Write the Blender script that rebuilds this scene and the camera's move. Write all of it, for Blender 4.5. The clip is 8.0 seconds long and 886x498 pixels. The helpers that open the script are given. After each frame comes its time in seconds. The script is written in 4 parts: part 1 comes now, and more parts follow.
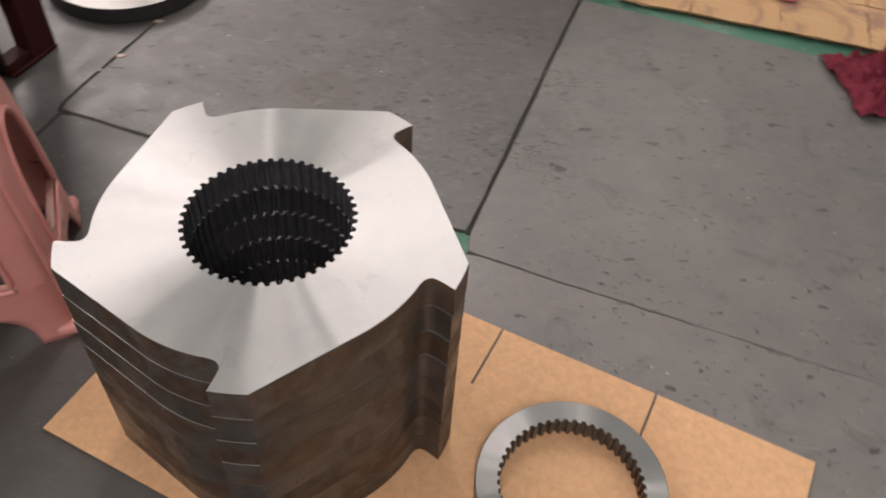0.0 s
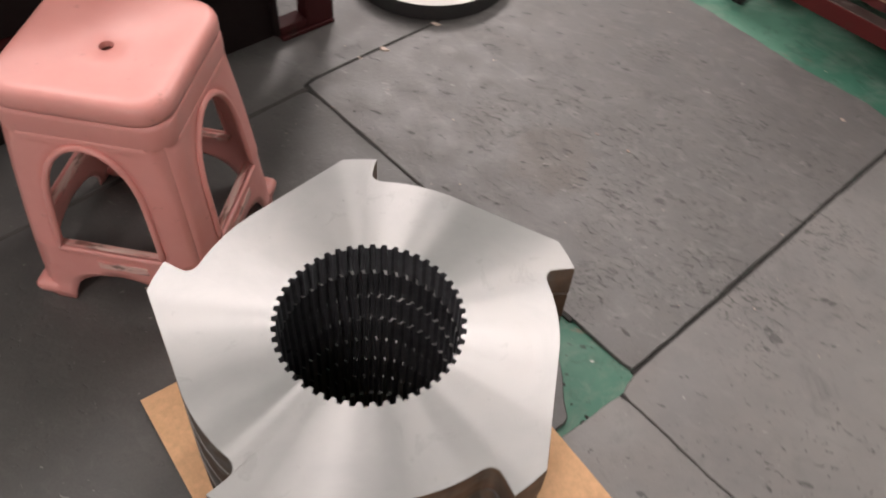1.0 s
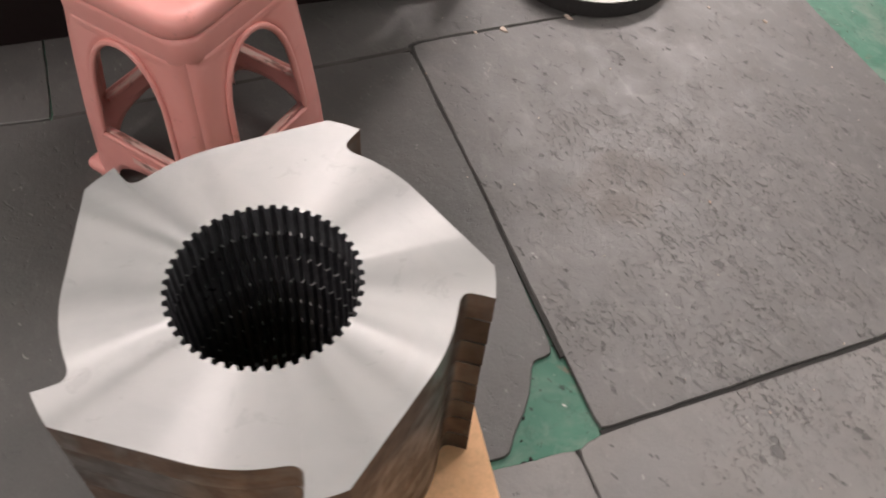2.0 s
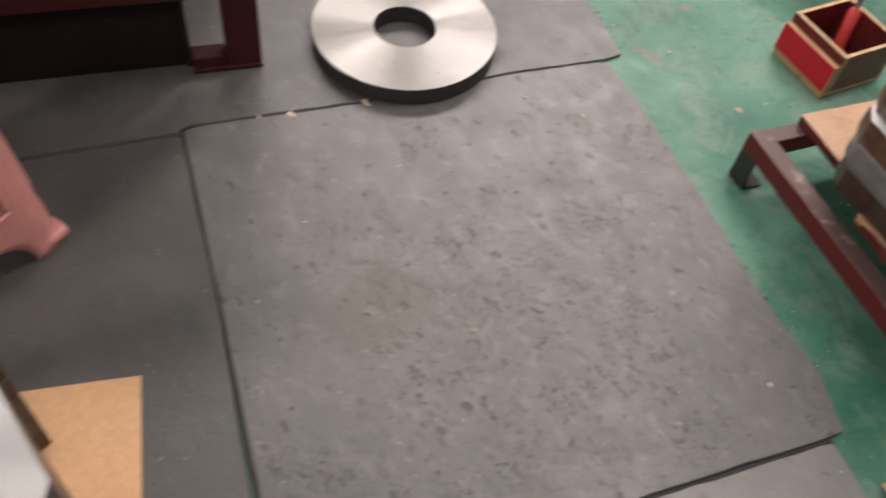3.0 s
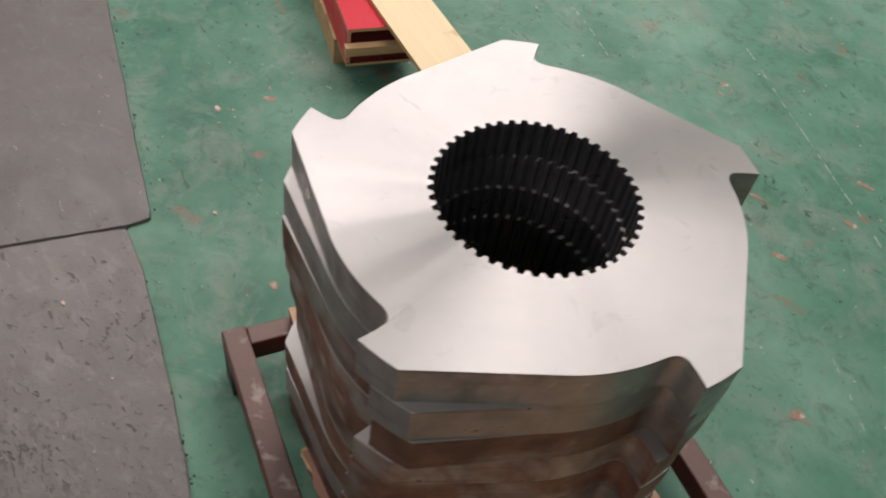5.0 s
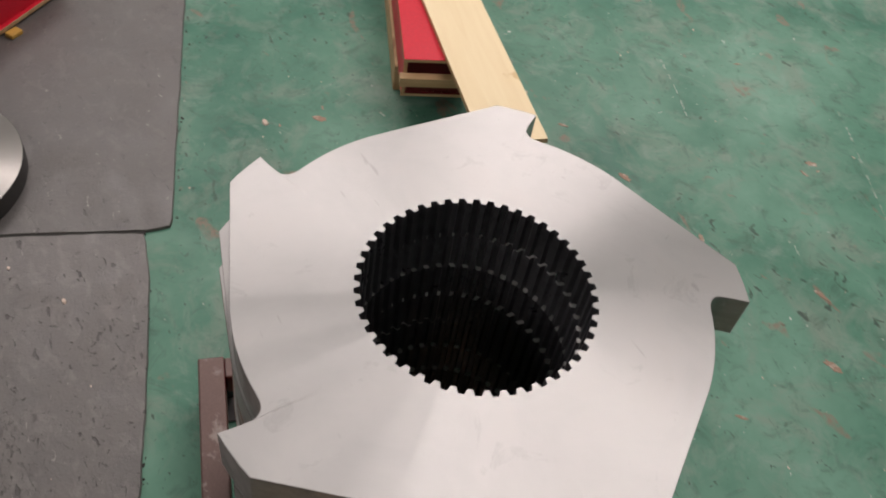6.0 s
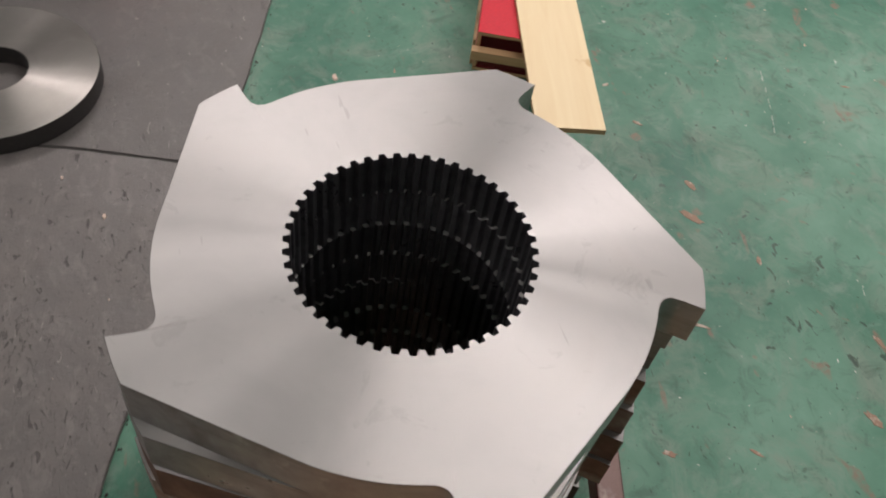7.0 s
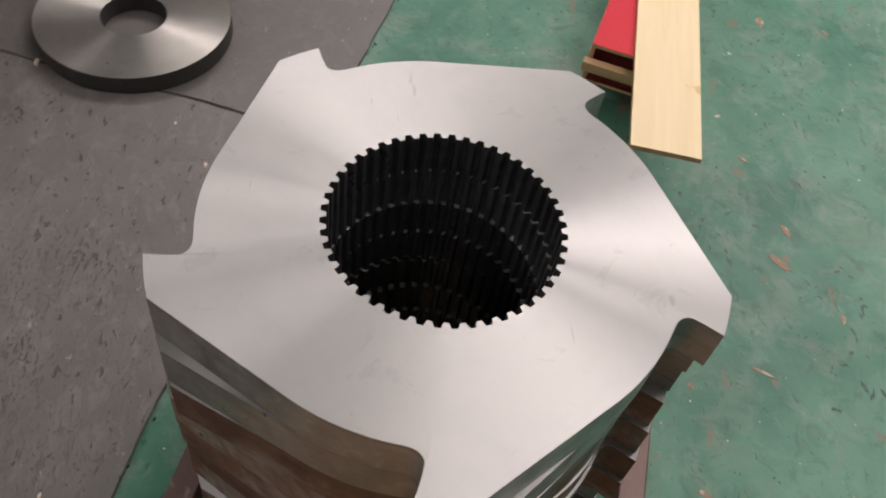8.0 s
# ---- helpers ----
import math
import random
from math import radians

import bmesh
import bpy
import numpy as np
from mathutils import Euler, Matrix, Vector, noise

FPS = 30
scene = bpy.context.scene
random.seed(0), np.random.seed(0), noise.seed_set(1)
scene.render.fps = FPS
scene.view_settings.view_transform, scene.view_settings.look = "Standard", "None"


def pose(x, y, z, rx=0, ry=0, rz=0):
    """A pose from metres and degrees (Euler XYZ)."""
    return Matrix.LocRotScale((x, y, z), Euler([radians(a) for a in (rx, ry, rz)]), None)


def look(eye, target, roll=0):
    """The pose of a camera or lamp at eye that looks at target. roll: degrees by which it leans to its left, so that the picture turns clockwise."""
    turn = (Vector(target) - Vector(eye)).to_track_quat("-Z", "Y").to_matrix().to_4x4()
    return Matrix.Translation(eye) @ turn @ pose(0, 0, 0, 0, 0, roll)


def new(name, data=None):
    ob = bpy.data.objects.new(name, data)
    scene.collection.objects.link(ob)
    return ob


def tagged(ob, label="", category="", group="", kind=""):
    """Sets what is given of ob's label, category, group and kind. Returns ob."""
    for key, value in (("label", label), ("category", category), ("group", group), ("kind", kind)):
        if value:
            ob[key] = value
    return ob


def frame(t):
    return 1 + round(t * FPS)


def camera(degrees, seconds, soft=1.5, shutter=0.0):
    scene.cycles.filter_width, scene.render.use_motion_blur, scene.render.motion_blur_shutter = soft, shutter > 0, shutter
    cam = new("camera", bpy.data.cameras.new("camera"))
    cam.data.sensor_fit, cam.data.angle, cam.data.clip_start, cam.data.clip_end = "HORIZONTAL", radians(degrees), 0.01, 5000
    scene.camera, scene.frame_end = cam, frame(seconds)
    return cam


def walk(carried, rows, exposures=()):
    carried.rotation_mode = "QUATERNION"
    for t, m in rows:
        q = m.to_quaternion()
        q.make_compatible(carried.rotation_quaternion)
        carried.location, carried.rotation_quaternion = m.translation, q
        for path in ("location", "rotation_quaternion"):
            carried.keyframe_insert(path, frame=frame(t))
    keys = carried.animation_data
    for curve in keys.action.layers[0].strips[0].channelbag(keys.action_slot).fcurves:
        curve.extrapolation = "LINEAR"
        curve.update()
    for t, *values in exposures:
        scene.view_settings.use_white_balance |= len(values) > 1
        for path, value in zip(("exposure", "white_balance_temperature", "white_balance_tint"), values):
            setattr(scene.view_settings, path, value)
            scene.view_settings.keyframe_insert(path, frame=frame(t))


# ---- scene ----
cam = camera(55.0, 8.0, soft=1.9, shutter=0.4)
PATH = [
    (0, (0.154, 0.108, 1.296), (0.171, 1.446, -0.19), 3.6),
    (0.5, (0.233, 0.238, 1.3), (-0.038, 1.505, -0.224), 4.6),
    (1, (0.263, 0.416, 1.324), (-0.3, 1.552, -0.223), 4.6),
    (1.2, (0.31, 0.483, 1.318), (-0.355, 1.55, -0.238), 4.5),
    (2.3, (0.507, 0.823, 1.307), (-0.4, 1.573, -0.31), 5.4),
    (2.5, (0.499, 0.945, 1.316), (-0.403, 1.689, -0.306), 6.1),
    (3, (0.537, 1.212, 1.332), (-0.331, 2.055, -0.26), 8.9),
    (3.5, (0.646, 1.506, 1.334), (-0.172, 2.455, -0.225), 10.7),
    (4, (0.665, 1.825, 1.327), (-0.122, 2.823, -0.218), 10.9),
    (4.5, (0.692, 2.047, 1.346), (-0.119, 3.063, -0.174), 10.9),
    (5, (0.788, 2.205, 1.355), (-0.102, 3.188, -0.142), 10.5),
    (5.2, (0.808, 2.249, 1.36), (-0.111, 3.213, -0.132), 11.0),
    (6.3, (0.789, 2.476, 1.346), (-0.307, 3.174, -0.175), 10.1),
    (6.5, (0.805, 2.5, 1.334), (-0.312, 3.146, -0.195), 10.0),
    (7, (0.867, 2.59, 1.328), (-0.28, 3.113, -0.225), 10.6),
    (7.5, (0.897, 2.624, 1.341), (-0.286, 3.014, -0.223), 10.5),
    (8, (0.916, 2.663, 1.337), (-0.293, 2.925, -0.234), 10.9),
]
EXPOSURES = [(0, -0.06), (0.5, 0.04), (1.0, 0.10), (2.5, 0.24), (3.5, 0.32), (4.5, -0.04), (5.0, -0.26), (6.5, -0.43), (8.0, -0.34)]
walk(cam, [(t, look(eye, target, roll)) for t, eye, target, roll in PATH],
     exposures=EXPOSURES)

# ---- light ----
world = bpy.data.worlds.new("workshop_air")
scene.world = world
world.use_nodes = True
bg = world.node_tree.nodes["Background"]
bg.inputs["Color"].default_value = (0.80, 0.88, 1.0, 1)
bg.inputs["Strength"].default_value = 0.2

LAMPS = [  # x, y, length, width, watts of the ceiling panels
    (-3.8, -1.6, 2.8, 0.5, 45), (-4.0, 3.3, 2.8, 0.5, 160), (-3.0, 6.4, 2.8, 0.5, 210),
    (0.3, -2.6, 2.8, 0.5, 115), (-0.2, 4.3, 2.8, 0.5, 74), (1.3, 6.4, 2.8, 0.5, 12),
    (3.8, -1.5, 2.8, 0.5, 28), (3.7, 2.4, 2.8, 0.5, 10), (3.6, 6.4, 2.8, 0.5, 10),
]
LAMP_Z = 4.3


# ---- material tools ----
def mat_new(name):
    m = bpy.data.materials.new(name)
    m.use_nodes = True
    nt = m.node_tree
    return m, nt, nt.nodes["Principled BSDF"]


def node(nt, kind, **kw):
    n = nt.nodes.new(kind)
    for k, v in kw.items():
        if k in n.inputs:
            n.inputs[k].default_value = v
    return n


def coords(nt, scale=(1, 1, 1), world_space=False, rot=(0, 0, 0)):
    mp = node(nt, "ShaderNodeMapping")
    mp.inputs["Scale"].default_value = scale
    mp.inputs["Rotation"].default_value = rot
    if world_space:
        g = node(nt, "ShaderNodeNewGeometry")
        nt.links.new(g.outputs["Position"], mp.inputs["Vector"])
    else:
        t = node(nt, "ShaderNodeTexCoord")
        nt.links.new(t.outputs["Object"], mp.inputs["Vector"])
    return mp.outputs["Vector"]


def noise_tex(nt, vec, scale, detail=4.0, rough=0.55, distort=0.0):
    n = node(nt, "ShaderNodeTexNoise", Scale=scale, Detail=detail, Roughness=rough, Distortion=distort)
    nt.links.new(vec, n.inputs["Vector"])
    return n.outputs["Fac"]


def ramp(nt, fac, stops):
    r = node(nt, "ShaderNodeValToRGB")
    el = r.color_ramp.elements
    while len(el) < len(stops):
        el.new(0.5)
    for e, (p, c) in zip(el, stops):
        e.position = p
        e.color = (c, c, c, 1) if isinstance(c, (int, float)) else (*c, 1)
    nt.links.new(fac, r.inputs["Fac"])
    return r.outputs["Color"]


def mix(nt, fac, a, b, mode="MIX"):
    n = nt.nodes.new("ShaderNodeMix")
    n.data_type, n.blend_type = "RGBA", mode
    for sock, v in ((n.inputs[0], fac), (n.inputs[6], a), (n.inputs[7], b)):
        if isinstance(v, (int, float)):
            sock.default_value = v
        elif isinstance(v, tuple):
            sock.default_value = (*v, 1)
        else:
            nt.links.new(v, sock)
    return n.outputs[2]


def math_node(nt, op, a, b=0.0):
    n = nt.nodes.new("ShaderNodeMath")
    n.operation = op
    for sock, v in ((n.inputs[0], a), (n.inputs[1], b)):
        if isinstance(v, (int, float)):
            sock.default_value = v
        else:
            nt.links.new(v, sock)
    return n.outputs[0]


def bump(nt, bsdf, height, strength=0.3, distance=0.002):
    b = node(nt, "ShaderNodeBump", Strength=strength, Distance=distance)
    nt.links.new(height, b.inputs["Height"])
    nt.links.new(b.outputs["Normal"], bsdf.inputs["Normal"])


def put(nt, bsdf, **kw):
    for k, v in kw.items():
        k = k.replace("_", " ")
        if isinstance(v, (int, float)):
            bsdf.inputs[k].default_value = v
        elif isinstance(v, tuple):
            bsdf.inputs[k].default_value = (*v, 1)
        else:
            nt.links.new(v, bsdf.inputs[k])


# ---- materials ----
SPILL = (-0.14, 1.74)


def gouges(nt, scale, stretch, rot, low, high, warp=1.2):
    """Ragged small nicks: 1 inside a nick."""
    vec = coords(nt, (scale, scale * stretch, scale), True, (0, 0, rot))
    n = noise_tex(nt, vec, 1.0, 2.5, 0.55, warp)
    return ramp(nt, n, [(low, 0.0), (high, 1.0)])


def make_rubber(name, tone0, wear):
    m, nt, b = mat_new(name)
    w = coords(nt, (1, 1, 1), True)
    big = noise_tex(nt, w, 2.3, 5, 0.6)
    mid = noise_tex(nt, w, 11, 5, 0.62)
    fine = noise_tex(nt, w, 210, 3, 0.6)
    base = ramp(nt, big, [(0.30, (0.080, 0.075, 0.073)), (0.5, (0.104, 0.097, 0.094)), (0.72, (0.138, 0.129, 0.124))])
    base = mix(nt, ramp(nt, mid, [(0.38, 0.0), (0.7, 0.55)]), base, (0.140, 0.127, 0.118))
    info = node(nt, "ShaderNodeObjectInfo")
    tone = math_node(nt, "MULTIPLY_ADD", info.outputs["Random"], 0.22)
    tone.node.inputs[2].default_value = tone0
    base = mix(nt, 1.0, base, tone, "MULTIPLY")
    # a dried brown spill on the big mat
    d = nt.nodes.new("ShaderNodeVectorMath")
    d.operation = "DISTANCE"
    g = node(nt, "ShaderNodeNewGeometry")
    nt.links.new(g.outputs["Position"], d.inputs[0])
    d.inputs[1].default_value = (SPILL[0], SPILL[1], 0.008)
    wob = math_node(nt, "MULTIPLY_ADD", noise_tex(nt, w, 9, 4, 0.6), 0.16)
    wob.node.inputs[2].default_value = -0.08
    spill = ramp(nt, math_node(nt, "ADD", d.outputs["Value"], wob), [(0.085, 1.0), (0.115, 0.0)])
    base = mix(nt, math_node(nt, "MULTIPLY", spill, 0.5), base, (0.100, 0.078, 0.064))
    d2 = nt.nodes.new("ShaderNodeVectorMath")
    d2.operation = "DISTANCE"
    nt.links.new(g.outputs["Position"], d2.inputs[0])
    d2.inputs[1].default_value = (0.16, 1.86, 0.008)
    far = math_node(nt, "ADD", d2.outputs["Value"], math_node(nt, "MULTIPLY", noise_tex(nt, w, 4.0, 4, 0.6), 0.9))
    patch = ramp(nt, far, [(0.70, 1.0), (1.0, 0.12)])
    crowd = ramp(nt, noise_tex(nt, w, 5.5, 3, 0.6), [(0.38, 0.0), (0.60, 1.0)])
    thick = math_node(nt, "MULTIPLY", patch, math_node(nt, "MULTIPLY_ADD", crowd, 0.75))
    thick.node.inputs[1].links[0].from_node.inputs[2].default_value = 0.25
    g1 = math_node(nt, "MULTIPLY", gouges(nt, 40, 2.7, 0.35, 0.612, 0.634, 0.35), thick)
    g2 = gouges(nt, 26, 2.2, -0.6, 0.664, 0.684, 0.4)
    g3 = math_node(nt, "MULTIPLY", gouges(nt, 84, 2.4, 0.55, 0.612, 0.636, 0.4), thick)
    g4 = math_node(nt, "MULTIPLY", gouges(nt, 60, 1.7, 1.4, 0.655, 0.680, 0.5), crowd)
    marks = math_node(nt, "MAXIMUM", math_node(nt, "MAXIMUM", g1, g2), math_node(nt, "MAXIMUM", g3, g4))
    marks = math_node(nt, "MULTIPLY", marks, wear)
    # soft dark smudges and paler scuffed patches
    smudge = ramp(nt, noise_tex(nt, w, 7.5, 5, 0.68, 0.8), [(0.56, 0.0), (0.70, 0.42)])
    base = mix(nt, smudge, base, (0.052, 0.049, 0.047))
    scuff = math_node(nt, "MULTIPLY", ramp(nt, noise_tex(nt, coords(nt, (1, 1.8, 1), True, (0, 0, 0.35)), 17, 6, 0.72, 0.6), [(0.52, 0.0), (0.66, 0.40)]), wear)
    base = mix(nt, scuff, base, (0.205, 0.190, 0.182))
    base = mix(nt, math_node(nt, "MULTIPLY", marks, 0.82), base, (0.026, 0.024, 0.023))
    pale = gouges(nt, 34, 2.2, 2.2, 0.705, 0.73)
    base = mix(nt, math_node(nt, "MULTIPLY", pale, 0.5), base, (0.34, 0.32, 0.30))
    base = mix(nt, math_node(nt, "MULTIPLY", fine, 0.16), base, (0.24, 0.23, 0.22))
    put(nt, b, Base_Color=base, Roughness=ramp(nt, mid, [(0.3, 0.36), (0.7, 0.56)]))
    b.inputs["Specular IOR Level"].default_value = 0.62
    h = math_node(nt, "SUBTRACT", math_node(nt, "MULTIPLY", fine, 0.35), marks)
    h = math_node(nt, "ADD", h, math_node(nt, "MULTIPLY", mid, 1.2))
    bump(nt, b, h, 0.85, 0.002)
    return m


def make_green():
    m, nt, b = mat_new("worn_green_floor_paint")
    w = coords(nt, (1, 1, 1), True)
    big = noise_tex(nt, w, 1.6, 6, 0.62)
    mid = noise_tex(nt, w, 7, 6, 0.66, 0.6)
    fine = noise_tex(nt, w, 70, 4, 0.6)
    base = ramp(nt, big, [(0.34, (0.032, 0.130, 0.088)), (0.50, (0.084, 0.205, 0.145)), (0.68, (0.155, 0.300, 0.228))])
    base = mix(nt, ramp(nt, mid, [(0.50, 0.0), (0.72, 0.75)]), base, (0.205, 0.250, 0.208))
    # dark worn-in dirt, then pits, brown scrapes and pale dust specks
    dirt = noise_tex(nt, w, 15, 6, 0.72, 0.9)
    base = mix(nt, ramp(nt, dirt, [(0.53, 0.0), (0.68, 0.55)]), base, (0.048, 0.092, 0.070))
    haze = noise_tex(nt, coords(nt, (1, 1.25, 1), True, (0, 0, 0.8)), 8, 6, 0.70, 0.9)
    base = mix(nt, ramp(nt, haze, [(0.53, 0.0), (0.74, 0.50)]), base, (0.250, 0.322, 0.275))
    patch = ramp(nt, noise_tex(nt, w, 2.1, 3, 0.5), [(0.40, 0.15), (0.58, 1.0)])
    g1 = math_node(nt, "MULTIPLY", gouges(nt, 24, 1.9, 0.9, 0.655, 0.70, 0.9), patch)
    g2 = gouges(nt, 52, 1.5, -0.4, 0.690, 0.72, 0.6)
    g3 = gouges(nt, 34, 2.6, 2.0, 0.715, 0.74, 0.5)
    pits = math_node(nt, "MAXIMUM", math_node(nt, "MAXIMUM", g1, g2), g3)
    base = mix(nt, math_node(nt, "MULTIPLY", pits, 0.78), base, (0.034, 0.050, 0.040))
    red = math_node(nt, "MULTIPLY", gouges(nt, 8, 1.7, 0.3, 0.655, 0.70, 0.6), ramp(nt, fine, [(0.35, 0.2), (0.60, 1.0)]))
    base = mix(nt, math_node(nt, "MULTIPLY", red, 0.70), base, (0.25, 0.135, 0.105))
    pale = math_node(nt, "MAXIMUM", gouges(nt, 24, 1.3, 1.9, 0.750, 0.775, 0.5), gouges(nt, 75, 1.4, 0.7, 0.735, 0.76, 0.4))
    base = mix(nt, pale, base, (0.52, 0.53, 0.49))
    put(nt, b, Base_Color=base, Roughness=ramp(nt, mid, [(0.3, 0.34), (0.7, 0.56)]))
    b.inputs["Specular IOR Level"].default_value = 0.24
    bump(nt, b, math_node(nt, "ADD", fine, math_node(nt, "MULTIPLY", mid, 2.0)), 0.12, 0.003)
    return m


def make_face(name, low, high, fans):
    """Face-turned steel: circular lay, so that highlights draw out along the radius."""
    m, nt, b = mat_new(name)
    t = node(nt, "ShaderNodeTexCoord")
    cr = nt.nodes.new("ShaderNodeVectorMath")
    cr.operation = "CROSS_PRODUCT"
    cr.inputs[0].default_value = (0, 0, 1)
    nt.links.new(t.outputs["Object"], cr.inputs[1])
    tr = nt.nodes.new("ShaderNodeVectorTransform")
    tr.vector_type, tr.convert_from, tr.convert_to = "VECTOR", "OBJECT", "WORLD"
    nt.links.new(cr.outputs[0], tr.inputs[0])
    nm = nt.nodes.new("ShaderNodeVectorMath")
    nm.operation = "NORMALIZE"
    nt.links.new(tr.outputs[0], nm.inputs[0])
    nt.links.new(nm.outputs[0], b.inputs["Tangent"])
    vec = coords(nt)
    stain = noise_tex(nt, vec, 9, 5, 0.62, 0.4)
    fine = noise_tex(nt, vec, 60, 4, 0.6)
    base = mix(nt, ramp(nt, stain, [(0.35, 0.0), (0.65, 1.0)]), low, high)
    base = mix(nt, ramp(nt, stain, [(0.58, 0.0), (0.75, 0.35)]), base, (0.42, 0.40, 0.385))
    scr = math_node(nt, "MAXIMUM", gouges(nt, 15, 5.0, 0.9, 0.735, 0.76, 0.3), gouges(nt, 70, 1.6, -0.4, 0.76, 0.78, 0.3))
    base = mix(nt, math_node(nt, "MULTIPLY", scr, 0.55), base, (0.32, 0.31, 0.30))
    drip = ramp(nt, noise_tex(nt, vec, 21, 6, 0.70, 0.8), [(0.60, 0.0), (0.66, 0.22), (0.74, 0.0)])
    base = mix(nt, drip, base, (0.25, 0.24, 0.235))
    nick = gouges(nt, 44, 1.2, 0.3, 0.765, 0.78, 0.4)
    base = mix(nt, math_node(nt, "MULTIPLY", nick, 0.7), base, (0.12, 0.11, 0.11))
    put(nt, b, Base_Color=base, Metallic=0.80, Roughness=ramp(nt, stain, [(0.3, 0.41), (0.7, 0.465)]), Anisotropic=0.90)
    b.inputs["Anisotropic Rotation"].default_value = 0.25
    # faint facets left by the cutter, fanning out from the centre
    un = nt.nodes.new("ShaderNodeVectorMath")
    un.operation = "NORMALIZE"
    flat = nt.nodes.new("ShaderNodeVectorMath")
    flat.operation = "MULTIPLY"
    flat.inputs[1].default_value = (1, 1, 0)
    nt.links.new(t.outputs["Object"], flat.inputs[0])
    nt.links.new(flat.outputs[0], un.inputs[0])
    fan = noise_tex(nt, un.outputs[0], 3.4, 1.2, 0.5)
    bump(nt, b, math_node(nt, "ADD", math_node(nt, "MULTIPLY", fine, 0.004), fan), fans, 0.0022)
    return m


def make_side(name, grey, rust, cover, metal):
    m, nt, b = mat_new(name)
    info = node(nt, "ShaderNodeObjectInfo")
    t = node(nt, "ShaderNodeTexCoord")
    mp = node(nt, "ShaderNodeMapping")
    mp.inputs["Scale"].default_value = (1, 1, 0.9)
    nt.links.new(t.outputs["Object"], mp.inputs["Vector"])
    shift = nt.nodes.new("ShaderNodeCombineXYZ")
    off = math_node(nt, "MULTIPLY", info.outputs["Random"], 7.0)
    nt.links.new(off, shift.inputs[2])
    nt.links.new(shift.outputs[0], mp.inputs["Location"])
    vec = mp.outputs["Vector"]
    big = noise_tex(nt, vec, 7.5, 4, 0.60, 0.6)
    mid = noise_tex(nt, vec, 26, 5, 0.62, 0.3)
    fine = noise_tex(nt, vec, 240, 3, 0.6)
    base = mix(nt, ramp(nt, mid, [(0.35, 0.0), (0.72, 1.0)]), grey, tuple(c * 0.68 for c in grey))
    patch = ramp(nt, big, [(cover - 0.06, 1.0), (cover + 0.06, 0.0)])
    rusty = mix(nt, ramp(nt, mid, [(0.36, 0.0), (0.64, 1.0)]), rust, tuple(c * 0.55 for c in rust))
    base = mix(nt, patch, base, rusty)
    streak = noise_tex(nt, coords(nt, (3, 3, 90)), 1.0, 4, 0.6, 0.3)
    base = mix(nt, ramp(nt, streak, [(0.52, 0.0), (0.68, 0.45)]), base, tuple(c * 0.45 for c in rust))
    rub = math_node(nt, "MULTIPLY", ramp(nt, noise_tex(nt, vec, 44, 5, 0.7, 0.5), [(0.60, 0.0), (0.72, 0.5)]), math_node(nt, "SUBTRACT", 1.0, patch))
    base = mix(nt, rub, base, tuple(min(1.0, c * 1.5) for c in grey))
    tone = math_node(nt, "MULTIPLY_ADD", info.outputs["Random"], 0.6)
    tone.node.inputs[2].default_value = 0.72
    base = mix(nt, 1.0, base, tone, "MULTIPLY")
    put(nt, b, Base_Color=base, Metallic=math_node(nt, "MULTIPLY", math_node(nt, "SUBTRACT", 1.0, patch), metal),
        Roughness=math_node(nt, "ADD", ramp(nt, mid, [(0.3, 0.26), (0.7, 0.44)]), math_node(nt, "MULTIPLY", patch, 0.20)))
    h = math_node(nt, "ADD", math_node(nt, "MULTIPLY", big, 2.0), math_node(nt, "MULTIPLY", mid, 0.5))
    bump(nt, b, math_node(nt, "ADD", h, math_node(nt, "MULTIPLY", fine, 0.04)), 0.22, 0.003)
    return m


def make_paint(name, col, rough=0.4, wear=(0.12, 0.09, 0.08), amount=0.60, metal=0.0, scale=14, spec=0.5):
    m, nt, b = mat_new(name)
    vec = coords(nt)
    big = noise_tex(nt, vec, scale, 5, 0.65, 0.3)
    fine = noise_tex(nt, vec, scale * 12, 3, 0.6)
    base = mix(nt, ramp(nt, fine, [(0.3, 0.0), (0.7, 1.0)]), col, tuple(c * 0.82 for c in col))
    base = mix(nt, ramp(nt, big, [(amount, 0.0), (amount + 0.10, 0.85)]), base, wear)
    put(nt, b, Base_Color=base, Metallic=metal, Roughness=ramp(nt, big, [(0.3, rough), (0.7, min(1, rough + 0.18))]))
    b.inputs["Specular IOR Level"].default_value = spec
    bump(nt, b, fine, 0.12, 0.0008)
    return m


def make_wood(name, pale, dark, axis=0, stain=None, cover=0.6, rough=0.6):
    m, nt, b = mat_new(name)
    sc = [26, 26, 26]
    sc[axis] = 1.6
    vec = coords(nt, tuple(sc))
    grain = noise_tex(nt, vec, 1.6, 6, 0.62, 0.8)
    raw = coords(nt)
    blot = noise_tex(nt, raw, 8, 5, 0.62, 0.5)
    fine = noise_tex(nt, raw, 160, 3, 0.6)
    base = mix(nt, ramp(nt, grain, [(0.3, 0.0), (0.72, 1.0)]), pale, dark)
    if stain:
        base = mix(nt, ramp(nt, blot, [(cover, 0.0), (cover + 0.07, 0.92)]), base, stain)
    put(nt, b, Base_Color=base, Roughness=ramp(nt, fine, [(0.3, rough - 0.08), (0.7, rough + 0.1)]))
    bump(nt, b, math_node(nt, "ADD", grain, fine), 0.2, 0.001)
    return m


